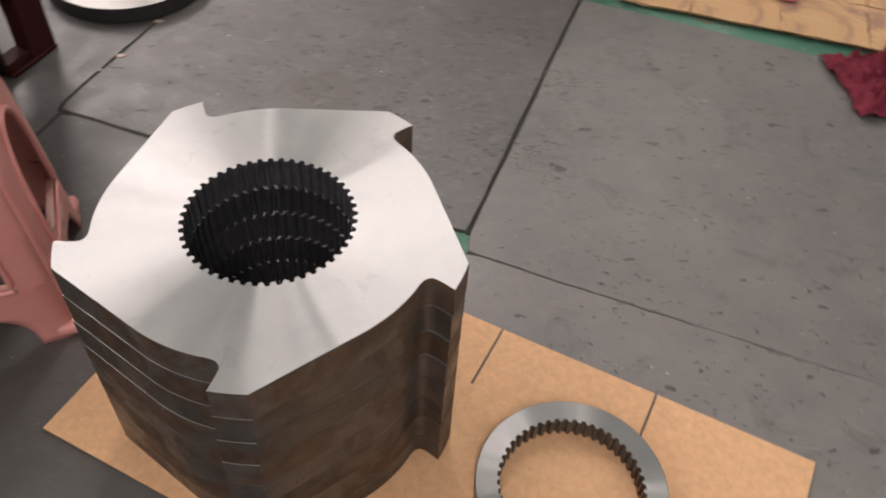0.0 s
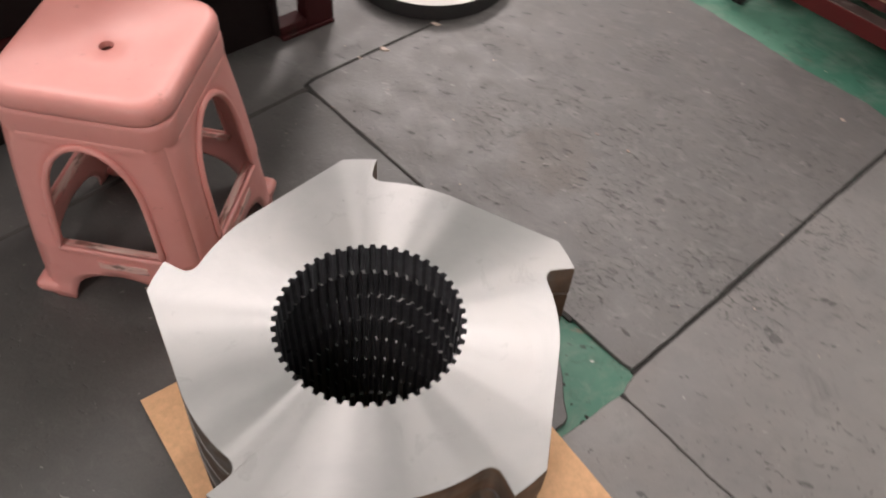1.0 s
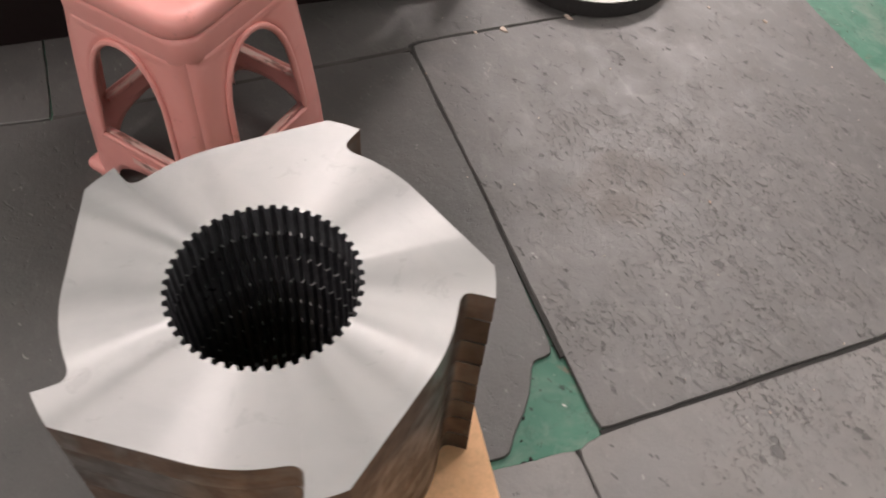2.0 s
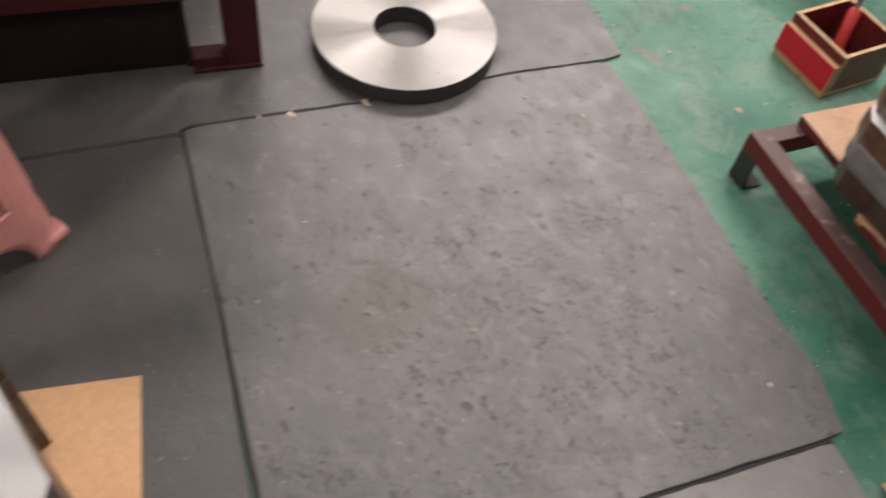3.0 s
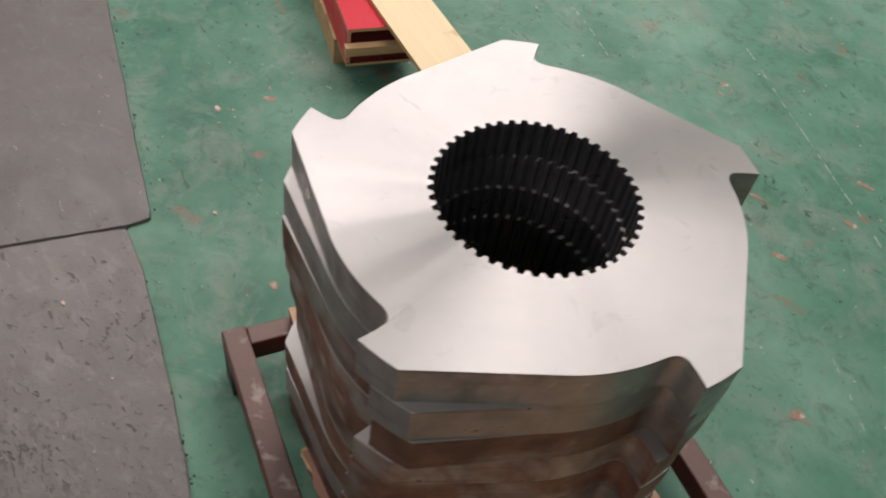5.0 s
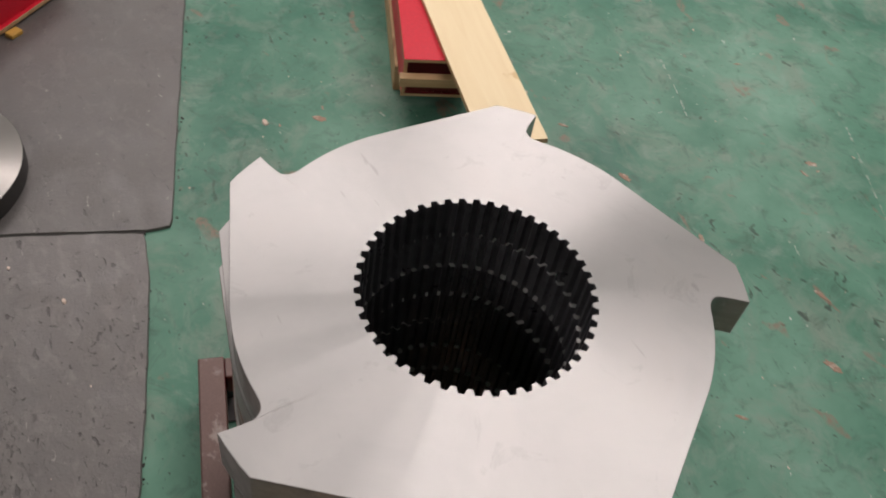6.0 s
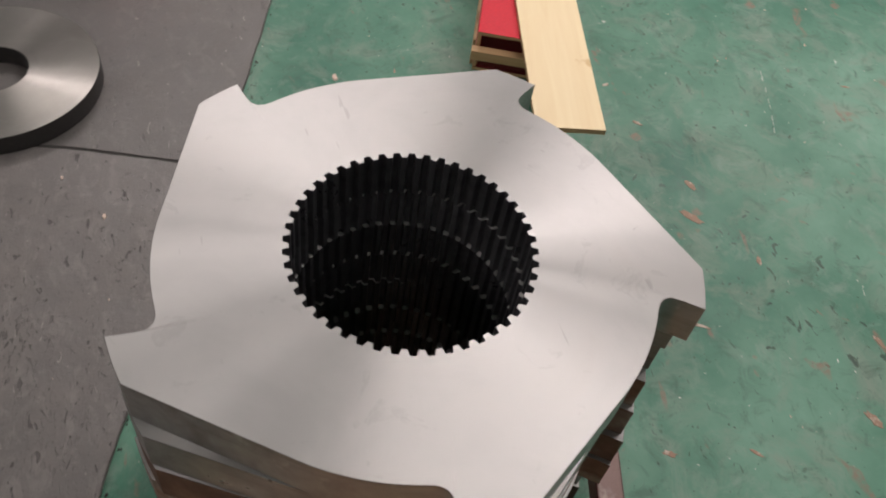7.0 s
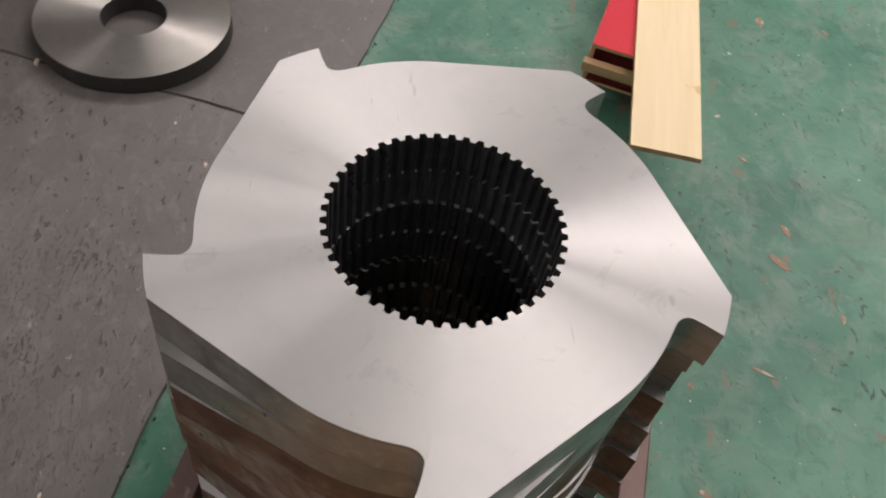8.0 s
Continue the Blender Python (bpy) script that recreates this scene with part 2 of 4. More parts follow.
def make_stained(name):
    """Brown board with broad dull pinkish stains and pale scuffs."""
    m, nt, b = mat_new(name)
    vec = coords(nt)
    big = noise_tex(nt, vec, 4.2, 5, 0.58, 0.7)
    mid = noise_tex(nt, coords(nt, (1, 2.2, 1)), 16, 5, 0.62, 0.5)
    fine = noise_tex(nt, vec, 150, 3, 0.6)
    base = mix(nt, ramp(nt, fine, [(0.3, 0.0), (0.7, 1.0)]), (0.66, 0.41, 0.215), (0.58, 0.345, 0.170))
    base = mix(nt, ramp(nt, mid, [(0.55, 0.0), (0.70, 0.5)]), base, (0.72, 0.50, 0.30))
    base = mix(nt, ramp(nt, big, [(0.45, 0.0), (0.54, 0.85)]), base, (0.330, 0.190, 0.135))
    base = mix(nt, ramp(nt, mid, [(0.28, 0.7), (0.38, 0.0)]), base, (0.27, 0.13, 0.075))
    put(nt, b, Base_Color=base, Roughness=ramp(nt, mid, [(0.3, 0.5), (0.7, 0.68)]))
    bump(nt, b, math_node(nt, "ADD", fine, mid), 0.2, 0.0015)
    return m


def make_plastic(name, scuffs):
    m, nt, b = mat_new(name)
    vec = coords(nt)
    big = noise_tex(nt, vec, 9, 5, 0.6)
    fine = noise_tex(nt, vec, 240, 2, 0.6)
    base = mix(nt, ramp(nt, big, [(0.3, 0.0), (0.7, 1.0)]), (0.78, 0.345, 0.310), (0.73, 0.305, 0.270))
    grime = ramp(nt, noise_tex(nt, coords(nt, (1, 1, 1.6)), 22, 6, 0.7), [(0.63, 0.0), (0.76, 0.55)])
    base = mix(nt, grime, base, (0.30, 0.12, 0.09))
    if scuffs:
        rub = ramp(nt, noise_tex(nt, coords(nt, (5, 30, 30)), 2.4, 6, 0.7, 0.5), [(0.46, 0.0), (0.58, 0.75 * scuffs)])
        base = mix(nt, rub, base, (0.80, 0.62, 0.56))
        dark = ramp(nt, noise_tex(nt, coords(nt, (6, 26, 26)), 3.1, 5, 0.7, 0.4), [(0.52, 0.0), (0.62, 0.8 * scuffs)])
        base = mix(nt, dark, base, (0.16, 0.075, 0.055))
    put(nt, b, Base_Color=base, Roughness=ramp(nt, big, [(0.3, 0.34), (0.7, 0.46)]))
    b.inputs["Subsurface Weight"].default_value = 0.08
    b.inputs["Subsurface Radius"].default_value = (0.02, 0.008, 0.006)
    bump(nt, b, fine, 0.05, 0.0005)
    return m


RUBBER = make_rubber("worn_grey_rubber", 0.76, 1.0)
# Smoother, darker mats; tone lowered further for the shade by stool and stand.
RUBBER_SMOOTH_SHADED = make_rubber("smooth_shade_dark_rubber", 0.56, 0.30)
RUBBER_MID = make_rubber("dull_grey_rubber", 0.64, 0.5)
# Paler mats, their colour raised further to replace light from dimmed lamps.
RUBBER_PALE = make_rubber("pale_brightened_worn_rubber", 1.50, 0.9)
GREEN = make_green()
FACE = make_face("turned_steel_face", (0.405, 0.399, 0.394), (0.455, 0.446, 0.440), 0.42)
FACE_A = make_face("fresh_turned_steel_face", (0.41, 0.404, 0.400), (0.47, 0.461, 0.454), 0.95)
FACE_DULL = make_face("dull_turned_steel_face", (0.29, 0.278, 0.262), (0.34, 0.325, 0.308), 0.35)
SIDE_CLEAN = make_side("milled_grey_steel", (0.26, 0.247, 0.238), (0.185, 0.160, 0.145), 0.36, 0.55)
SIDE_RUST = make_side("rusty_forged_steel", (0.225, 0.192, 0.172), (0.150, 0.066, 0.040), 0.55, 0.35)
SIDE_OXIDE = make_side("dark_rust_scale", (0.090, 0.062, 0.048), (0.075, 0.034, 0.020), 0.56, 0.2)
SIDE_DARK = make_side("dark_oiled_steel", (0.125, 0.108, 0.096), (0.110, 0.064, 0.041), 0.50, 0.45)
# Bore steel; the dim bluish shade of the hole is put into its colour.
BORE = make_side("shade_dark_bore_steel", (0.115, 0.115, 0.124), (0.076, 0.074, 0.078), 0.34, 0.45)
PLASTIC = make_plastic("pink_plastic", 0.0)
PLASTIC_WORN = make_plastic("scuffed_pink_plastic", 1.0)
# Stand red with some wear, darkened in colour for the shade it stands in.
STAND_RED_SHADED = make_paint("worn_shaded_red_paint", (0.050, 0.008, 0.009), 0.55, (0.035, 0.018, 0.016), 0.60, spec=0.25)
# Near-black panel paint: the shade of the stand's recess is put into this colour.
STAND_SHADE_DARK = make_paint("recess_shade_red_steel", (0.013, 0.007, 0.007), 0.6, (0.020, 0.012, 0.011), 0.60, spec=0.2)
# Worn red film, darkened in colour for shaded box insides and crate recesses.
RED_FILM_SHADED = make_paint("worn_shaded_red_film_ply", (0.150, 0.018, 0.020), 0.42, (0.075, 0.016, 0.014), 0.56, spec=0.3)
# Reddish stained board edges; the dark of their shaded side is in the colour.
MAROON_EDGE = make_paint("stained_shaded_maroon_edge", (0.14, 0.026, 0.024), 0.5, (0.06, 0.02, 0.018), 0.56)
CARD = make_paint("brown_cardboard", (0.78, 0.462, 0.252), 0.70, (0.70, 0.400, 0.210), 0.60, scale=7)
CARD_EDGE = make_paint("cardboard_cut_edge", (0.42, 0.25, 0.13), 0.8, (0.30, 0.18, 0.09), 0.5)
PLY = make_wood("pale_plywood_edge", (0.56, 0.38, 0.21), (0.36, 0.21, 0.10), 0, (0.25, 0.13, 0.06), 0.62)
PLANK_MAT = make_wood("pale_poplar_plank", (0.78, 0.65, 0.42), (0.73, 0.58, 0.35), 0, (0.60, 0.42, 0.21), 0.64)
OLD_BOARD = make_stained("stained_brown_board")
RED_FILM = make_paint("red_film_faced_ply", (0.60, 0.014, 0.034), 0.34, (0.30, 0.012, 0.020), 0.64, spec=0.28)
RED_STEEL = make_paint("dark_red_painted_steel", (0.150, 0.018, 0.018), 0.36, (0.085, 0.055, 0.048), 0.62, 0.2)
RAIL_TOP = make_paint("scuffed_brown_steel", (0.120, 0.078, 0.070), 0.34, (0.24, 0.20, 0.185), 0.57, 0.5, scale=26)
DARK_STEEL = make_paint("dark_grey_steel", (0.045, 0.042, 0.042), 0.45, (0.08, 0.07, 0.065), 0.6, 0.3)
DUST = make_paint("grey_packed_dust", (0.070, 0.062, 0.057), 0.85, (0.040, 0.036, 0.033), 0.54, scale=30)
DARK_DIRT = make_paint("packed_dark_dirt", (0.030, 0.028, 0.026), 0.8, (0.055, 0.050, 0.045), 0.58)
VENEER = make_wood("brown_veneer", (0.17, 0.095, 0.066), (0.12, 0.062, 0.042), 0, (0.26, 0.15, 0.09), 0.66)
VENEER_PALE = make_wood("worn_reddish_veneer", (0.36, 0.200, 0.140), (0.25, 0.130, 0.088), 0, (0.50, 0.31, 0.17), 0.60)
TAN_BOARD = make_paint("dusty_tan_plywood_face", (0.52, 0.325, 0.205), 0.62, (0.40, 0.235, 0.150), 0.54, scale=12)
PAPER = make_paint("white_torn_paper", (0.76, 0.75, 0.72), 0.7, (0.62, 0.58, 0.52), 0.62)
RAG_RED = make_paint("dark_red_cotton_rag", (0.20, 0.020, 0.040), 0.9, (0.11, 0.012, 0.022), 0.52)
RAG_PINK = make_paint("pink_cotton_rag", (0.72, 0.20, 0.27), 0.9, (0.50, 0.12, 0.17), 0.6)
SCRAPE = make_paint("bare_concrete_scrape", (0.30, 0.20, 0.145), 0.75, (0.52, 0.46, 0.40), 0.52, scale=40)
CHALK = make_paint("chalky_scratch_dust", (0.36, 0.42, 0.37), 0.8, (0.24, 0.31, 0.26), 0.5, scale=60)
CHIP = make_paint("pale_chips", (0.62, 0.50, 0.42), 0.7, (0.40, 0.26, 0.20), 0.5)
BRICK_RED = make_paint("red_grip", (0.62, 0.055, 0.050), 0.4, (0.42, 0.04, 0.03), 0.66)
SHAFT = make_paint("grey_steel_shaft", (0.42, 0.41, 0.40), 0.3, (0.30, 0.28, 0.26), 0.6, 0.8)
YELLOW = make_paint("yellow_wood_block", (0.62, 0.36, 0.07), 0.6, (0.40, 0.22, 0.05), 0.6)
WALL = make_paint("grey_wall_plaster", (0.44, 0.45, 0.45), 0.8, (0.33, 0.33, 0.32), 0.62, scale=1.3)
CEIL = make_paint("corrugated_roof_paint", (0.62, 0.62, 0.62), 0.7, (0.30, 0.31, 0.31), 0.62, scale=1.0)


# ---- mesh tools ----
def obj_from(name, bm, mats, parent=None, smooth=None):
    me = bpy.data.meshes.new(name)
    bmesh.ops.recalc_face_normals(bm, faces=bm.faces)
    bm.to_mesh(me)
    bm.free()
    for m in mats if isinstance(mats, (list, tuple)) else (mats,):
        me.materials.append(m)
    if smooth is not None:
        me.polygons.foreach_set("use_smooth", [True] * len(me.polygons))
        me.set_sharp_from_angle(angle=radians(smooth))
    ob = new(name, me)
    if parent:
        ob.parent = parent
    return ob


def part(name, bm, mats, parent, label="", smooth=None, at=None):
    ob = obj_from(name, bm, mats, parent, smooth)
    if at is not None:
        ob.matrix_local = at
    if label:
        ob["label"] = label
    return ob


def empty(name, m):
    e = new(name)
    e.matrix_world = m
    return e


def box(sx, sy, sz, bevel=0.0, at=(0, 0, 0), segs=1):
    """A box with its base centre at the given place."""
    bm = bmesh.new()
    bmesh.ops.create_cube(bm, size=1.0)
    for v in bm.verts:
        v.co = Vector((v.co.x * sx + at[0], v.co.y * sy + at[1], (v.co.z + 0.5) * sz + at[2]))
    if bevel:
        bmesh.ops.bevel(bm, geom=bm.edges[:], offset=bevel, segments=segs, affect="EDGES", profile=0.5)
    return bm


def join(*bms):
    out = bms[0]
    for b in bms[1:]:
        me = bpy.data.meshes.new("tmp")
        b.to_mesh(me)
        b.free()
        out.from_mesh(me)
        bpy.data.meshes.remove(me)
    return out


def loft(bm, loops, close_first=False, close_last=False, mat=0):
    """Quads between closed loops with equal counts of verts."""
    n = len(loops[0])
    for a, b in zip(loops, loops[1:]):
        for i in range(n):
            j = (i + 1) % n
            f = bm.faces.new((a[i], a[j], b[j], b[i]))
            f.material_index = mat
    if close_first:
        bm.faces.new(loops[0][::-1]).material_index = mat
    if close_last:
        bm.faces.new(loops[-1]).material_index = mat


def verts(bm, pts):
    return [bm.verts.new(p) for p in pts]


def tube(path, radius, seg=8, closed=False):
    """A round bar along a list of points."""
    bm = bmesh.new()
    n = len(path)
    loops = []
    for i, p in enumerate(path):
        p = Vector(p)
        a = Vector(path[(i - 1) % n] if (closed or i) else path[i])
        b = Vector(path[(i + 1) % n] if (closed or i < n - 1) else path[i])
        d = (b - a).normalized()
        s = d.cross(Vector((0.13, 0.29, 0.95))).normalized()
        u = s.cross(d)
        r = radius[i] if isinstance(radius, (list, tuple)) else radius
        loops.append(verts(bm, [p + (s * math.cos(k * math.tau / seg) + u * math.sin(k * math.tau / seg)) * r for k in range(seg)]))
    if closed:
        loops.append(loops[0])
        loft(bm, loops)
    else:
        loft(bm, loops, True, True)
    return bm


# ---- the hall ----
def hall():
    x0, x1, y0, y1, h, th = -6.0, 6.5, -5.0, 9.0, 4.6, 0.2
    floor = obj_from("floor", box(x1 - x0 + 2 * th, y1 - y0 + 2 * th, 0.15, 0, ((x0 + x1) / 2, (y0 + y1) / 2, -0.15)), GREEN)
    tagged(floor, "worn glossy green painted concrete workshop floor", "floor", kind="structure")
    for name, sx, sy, cx, cy in (
        ("wall_west", th, y1 - y0, x0 - th / 2, (y0 + y1) / 2), ("wall_east", th, y1 - y0, x1 + th / 2, (y0 + y1) / 2),
        ("wall_south", x1 - x0 + 2 * th, th, (x0 + x1) / 2, y0 - th / 2), ("wall_north", x1 - x0 + 2 * th, th, (x0 + x1) / 2, y1 + th / 2),
    ):
        tagged(obj_from(name, box(sx, sy, h, 0, (cx, cy, 0)), WALL), "plain grey plastered workshop wall", "wall", kind="structure")
    roof = obj_from("ceiling", box(x1 - x0 + 2 * th, y1 - y0 + 2 * th, 0.12, 0, ((x0 + x1) / 2, (y0 + y1) / 2, h)), CEIL)
    tagged(roof, "plain grey workshop ceiling", "ceiling", kind="structure")


def lamp_fixture():
    m, nt, b = mat_new("lit_diffuser")
    b.inputs["Base Color"].default_value = (0.9, 0.9, 0.88, 1)
    b.inputs["Emission Color"].default_value = (1.0, 0.96, 0.90, 1)
    b.inputs["Emission Strength"].default_value = 3.0
    for x, y, length, width, watts in LAMPS:
        e = empty("ceiling_lamp", pose(x, y, LAMP_Z))
        tagged(e, "long white ceiling batten lamp, switched on", "lamp", "ceiling lamps")
        part("housing", box(width + 0.06, length + 0.06, 0.05, 0.006, (0, 0, 0.012)), CEIL, e)
        part("diffuser", box(width, length, 0.010, 0, (0, 0, 0.0)), m, e)
        for s in (-1, 1):
            part("rod", box(0.012, 0.012, 4.6 - LAMP_Z - 0.062, 0, (0, s * length * 0.4, 0.062)), DARK_STEEL, e)
        light = bpy.data.lights.new("batten_light", "AREA")
        light.shape, light.size, light.size_y, light.energy = "RECTANGLE", width, length, watts
        light.color = (1.0, 0.875, 0.855)
        lo = new("batten_light", light)
        lo.matrix_world = pose(x, y, LAMP_Z - 0.02)


hall()
lamp_fixture()


# ---- rubber mats ----
def mat_sheet(corners, z0, thick, seed, ragged=0.0025, label="", material=None):
    """A rubber sheet with slightly uneven, worn edges."""
    rnd = random.Random(seed)
    pts = []
    n = len(corners)
    for i in range(n):
        a, b = Vector(corners[i]), Vector(corners[(i + 1) % n])
        length = (b - a).length
        k = max(2, int(length / 0.022))
        side = Vector((b - a).yx).normalized()
        side.x = -side.x
        for j in range(k):
            f = j / k
            w = noise.noise(Vector((f * length * 9 + seed * 3.1, i * 7.3, seed))) * ragged * 1.3
            w += rnd.uniform(-1, 1) * ragged * 0.45
            if j == 0:
                p = a + ((Vector(corners[i - 1]) - a).normalized() + (b - a).normalized()) * 0.003
                pts.append(p)
                continue
            pts.append(a + (b - a) * f + side * w)
    bm = bmesh.new()
    c = sum(pts, Vector((0, 0))) / len(pts)
    low = verts(bm, [(*p, z0) for p in pts])
    up = verts(bm, [(*p, z0 + thick - 0.002) for p in pts])
    top = verts(bm, [(*(p + (c - p).normalized() * 0.0020), z0 + thick) for p in pts])
    loft(bm, [low, up, top])
    bm.faces.new(top)
    bm.faces.new(low[::-1])
    ob = obj_from("rubber_mat", bm, material)
    ob.data.polygons.foreach_set("use_smooth", [False] * len(ob.data.polygons))
    return tagged(ob, label or "worn dark grey rubber floor mat with scuffs and gouges", "floor mat", "rubber floor mats")


MATS = [
    [(0.2162, 1.3193), (0.5277, 2.2681), (0.4325, 2.3249), (0.2305, 2.3788), (-0.0127, 2.4691), (-0.3020, 2.5606), (-0.4215, 2.5860),
     (-0.5027, 2.3641), (-0.6033, 2.0131), (-0.7120, 1.7189), (-0.7349, 1.6424)],
    [(-0.4182, 2.6384), (-1.3618, 2.9733), (-1.7489, 1.9965), (-1.9800, 1.2382), (-0.9816, 0.8906), (-0.7330, 1.6270), (-0.7440, 1.6480), (-0.7179, 1.7208), (-0.6092, 2.0150), (-0.5087, 2.3659), (-0.4264, 2.5899)],
    [(-0.9748, 0.8877), (-0.7232, 1.6296), (-0.3502, 1.5079), (0.0543, 1.3597), (0.0601, 1.3395), (0.0508, 1.3151), (0.0746, 1.2911), (0.0955, 1.2691), (0.1163, 1.2389), (0.1349, 1.1996), (0.1577, 1.1735), (0.1524, 1.1501), (0.1439, 1.1257), (0.1436, 0.9796), (-0.1822, 0.1946), (-1.1486, 0.5319)],
    [(0.1558, 1.1136), (0.2165, 1.2624), (1.1402, 0.9338), (0.7945, 0.0233), (-0.1772, 0.3546)],
    [(0.2230, 1.3131), (0.2181, 1.2650), (1.1411, 0.9353), (1.5075, 1.8934), (0.5268, 2.2364)],
    [(-0.1723, 0.3466), (0.7914, 0.0173), (0.4469, -0.9357), (-0.4956, -0.6061)],
    [(0.8007, 0.0193), (1.1525, 0.9431), (2.1020, 0.5925), (1.7620, -0.3375)],
    [(-1.1536, 0.5259), (-0.1861, 0.1886), (-0.5248, -0.7561), (-1.4886, -0.4081)],
    [(-0.9795, 0.8865), (-1.1530, 0.5330), (-2.1394, 0.8895), (-1.9820, 1.2330)],
]
LABELS = {0: "large grey rubber mat with scratches and a brown stain", 2: "smooth dark grey rubber mat with a torn corner",
          1: "long dark grey rubber mat under the steel disc and stand"}
for i, c in enumerate(MATS):
    mat_sheet(c, 0.0, 0.0085 - 0.0006 * (i % 3), i + 3, 0.0018, LABELS.get(i, ""), RUBBER_SMOOTH_SHADED if i in (2, 7, 8) else RUBBER_PALE if i in (3, 4, 6) else RUBBER_MID if i == 1 else RUBBER)


def seam(path, width=0.011, top=0.0050, material=DARK_DIRT):
    """Packed dark dirt in the joint between two mats."""
    bm = bmesh.new()
    for a, b in zip(path, path[1:]):
        a, b = Vector(a), Vector(b)
        s = Vector((-(b - a).y, (b - a).x)).normalized() * width / 2
        lo = verts(bm, [(*(a - s), 0.0002), (*(a + s), 0.0002), (*(b + s), 0.0002), (*(b - s), 0.0002)])
        hi = verts(bm, [(*(a - s), top), (*(a + s), top), (*(b + s), top), (*(b - s), top)])
        loft(bm, [lo, hi], True, True)
    tagged(obj_from("joint_dirt", bm, material), "dark packed dirt in the joint between mats", "dirt", "joints between the mats", kind="stuff")


seam([(0.0764, 1.3641), (-0.3502, 1.5089), (-0.7408, 1.6403)], 0.011, 0.0066)
seam([(0.2215, 1.3172), (0.5252, 2.2388)], 0.012, 0.0036)
seam([(-0.4264, 2.5879), (-0.5057, 2.3660), (-0.6073, 2.0130), (-0.7150, 1.7199), (-0.7428, 1.6383)])
seam([(-0.7271, 1.6326), (-0.9787, 0.8896)], 0.012, 0.0074, DUST)
seam([(0.2186, 1.2655), (1.1413, 0.9359)], 0.008)
seam([(0.1497, 1.1064), (-0.1802, 0.2646)])


# ---- cutter discs ----
def cutter_profile(n_tooth=48):
    """One fifth of the outline, counter-clockwise from the cutting tip, as (radius, degrees)."""
    R, V, BACK = 0.2812, 0.2832, 0.2372
    pts = []
    def xy(r, a):
        return Vector((r * math.cos(radians(a)), r * math.sin(radians(a))))
    for k in range(4):                                # land behind the tip
        pts.append(xy(R + (V - R) * k / 4, 10.0 * k / 4))
    a, b = xy(V, 10.0), xy(BACK, 42.0)
    for k in range(11):                               # flat back, tangent to the round
        pts.append(a.lerp(b, k / 11))
    for k in range(22):                               # round throat
        pts.append(xy(BACK, 42.0 + (68.4 - 42.0) * k / 21))
    c0, c1, c2 = xy(BACK, 68.6), xy(0.2380, 73.6), xy(0.2550, 73.2)
    for k in range(1, 8):                             # fillet at the foot of the tooth
        f = k / 8
        pts.append(c0 * (1 - f) ** 2 + c1 * 2 * f * (1 - f) + c2 * f * f)
    tip = xy(R, 72.0)
    for k in range(1, 5):                             # cutting face
        pts.append(c2.lerp(tip, k / 5))
    return pts


def ring_mesh(outer, inner, h, ch=0.0012, teeth=False):
    """A flat ring between two outlines with equal counts of points, edges chamfered. Slots: face, side, bore."""
    n = len(outer)
    bm = bmesh.new()
    def inset(pts, d):
        out = []
        for i, p in enumerate(pts):
            t = (pts[(i + 1) % n] - pts[i - 1]).normalized()
            out.append(p + Vector((-t.y, t.x)) * d)
        return out
    def lp(pts, z):
        return verts(bm, [(p.x, p.y, z) for p in pts])
    rmid = 0.5 * (min(p.length for p in outer) + max(p.length for p in inner))
    def mid_angle(i):
        if not teeth:
            return math.tau * i / n
        k, j = divmod(i, 48)
        a = math.degrees(math.atan2(outer[j].y, outer[j].x))
        a = 8.0 + a * 62.0 / 68.4 if j < 37 else 70.5 + (j - 37) * 0.85
        return radians(72 * k + a)
    mid = [Vector((rmid * math.cos(mid_angle(i)), rmid * math.sin(mid_angle(i)))) for i in range(n)]
    rim = max(p.length for p in inner) + 0.005
    near = [Vector((rim * math.cos(math.tau * i / n), rim * math.sin(math.tau * i / n))) for i in range(n)]
    oi, ii = inset(outer, ch), inset(inner, -ch)
    lo, lb, mt, nt_, nb = lp(oi, h), lp(outer, h - ch), lp(mid, h), lp(near, h), lp(near, 0)
    lc, ld, mb = lp(outer, ch), lp(oi, 0), lp(mid, 0)
    it, ia, ib, ic = lp(ii, h), lp(inner, h - ch), lp(inner, ch), lp(ii, 0)
    loft(bm, [lb, lo], mat=1)
    loft(bm, [lo, mt, nt_, it], mat=0)
    loft(bm, [lc, lb], mat=1)
    loft(bm, [ld, lc], mat=1)
    loft(bm, [mb, ld], mat=0)
    loft(bm, [ic, nb, mb], mat=0)
    loft(bm, [it, ia, ib, ic], mat=2)
    return bm


def flat_faces(ob):
    for p in ob.data.polygons:
        if p.material_index == 0:
            p.use_smooth = False
    return ob


def spline_bore(r_in, r_out, teeth=48, per=5):
    prof = [(0.00, r_in), (0.30, r_in), (0.44, r_out), (0.80, r_out), (0.94, r_in)]
    out = []
    for k in range(teeth):
        for f, r in prof[:per]:
            a = math.tau * (k + f) / teeth
            out.append(Vector((r * math.cos(a), r * math.sin(a))))
    return out


def split_bore(bm):
    """The ring without its bore, and the bore alone."""
    bore = bm.copy()
    bmesh.ops.delete(bore, geom=[f for f in bore.faces if f.material_index != 2], context="FACES")
    bmesh.ops.delete(bm, geom=[f for f in bm.faces if f.material_index == 2], context="FACES")
    for f in bore.faces:
        f.material_index = 0
    return bm, bore


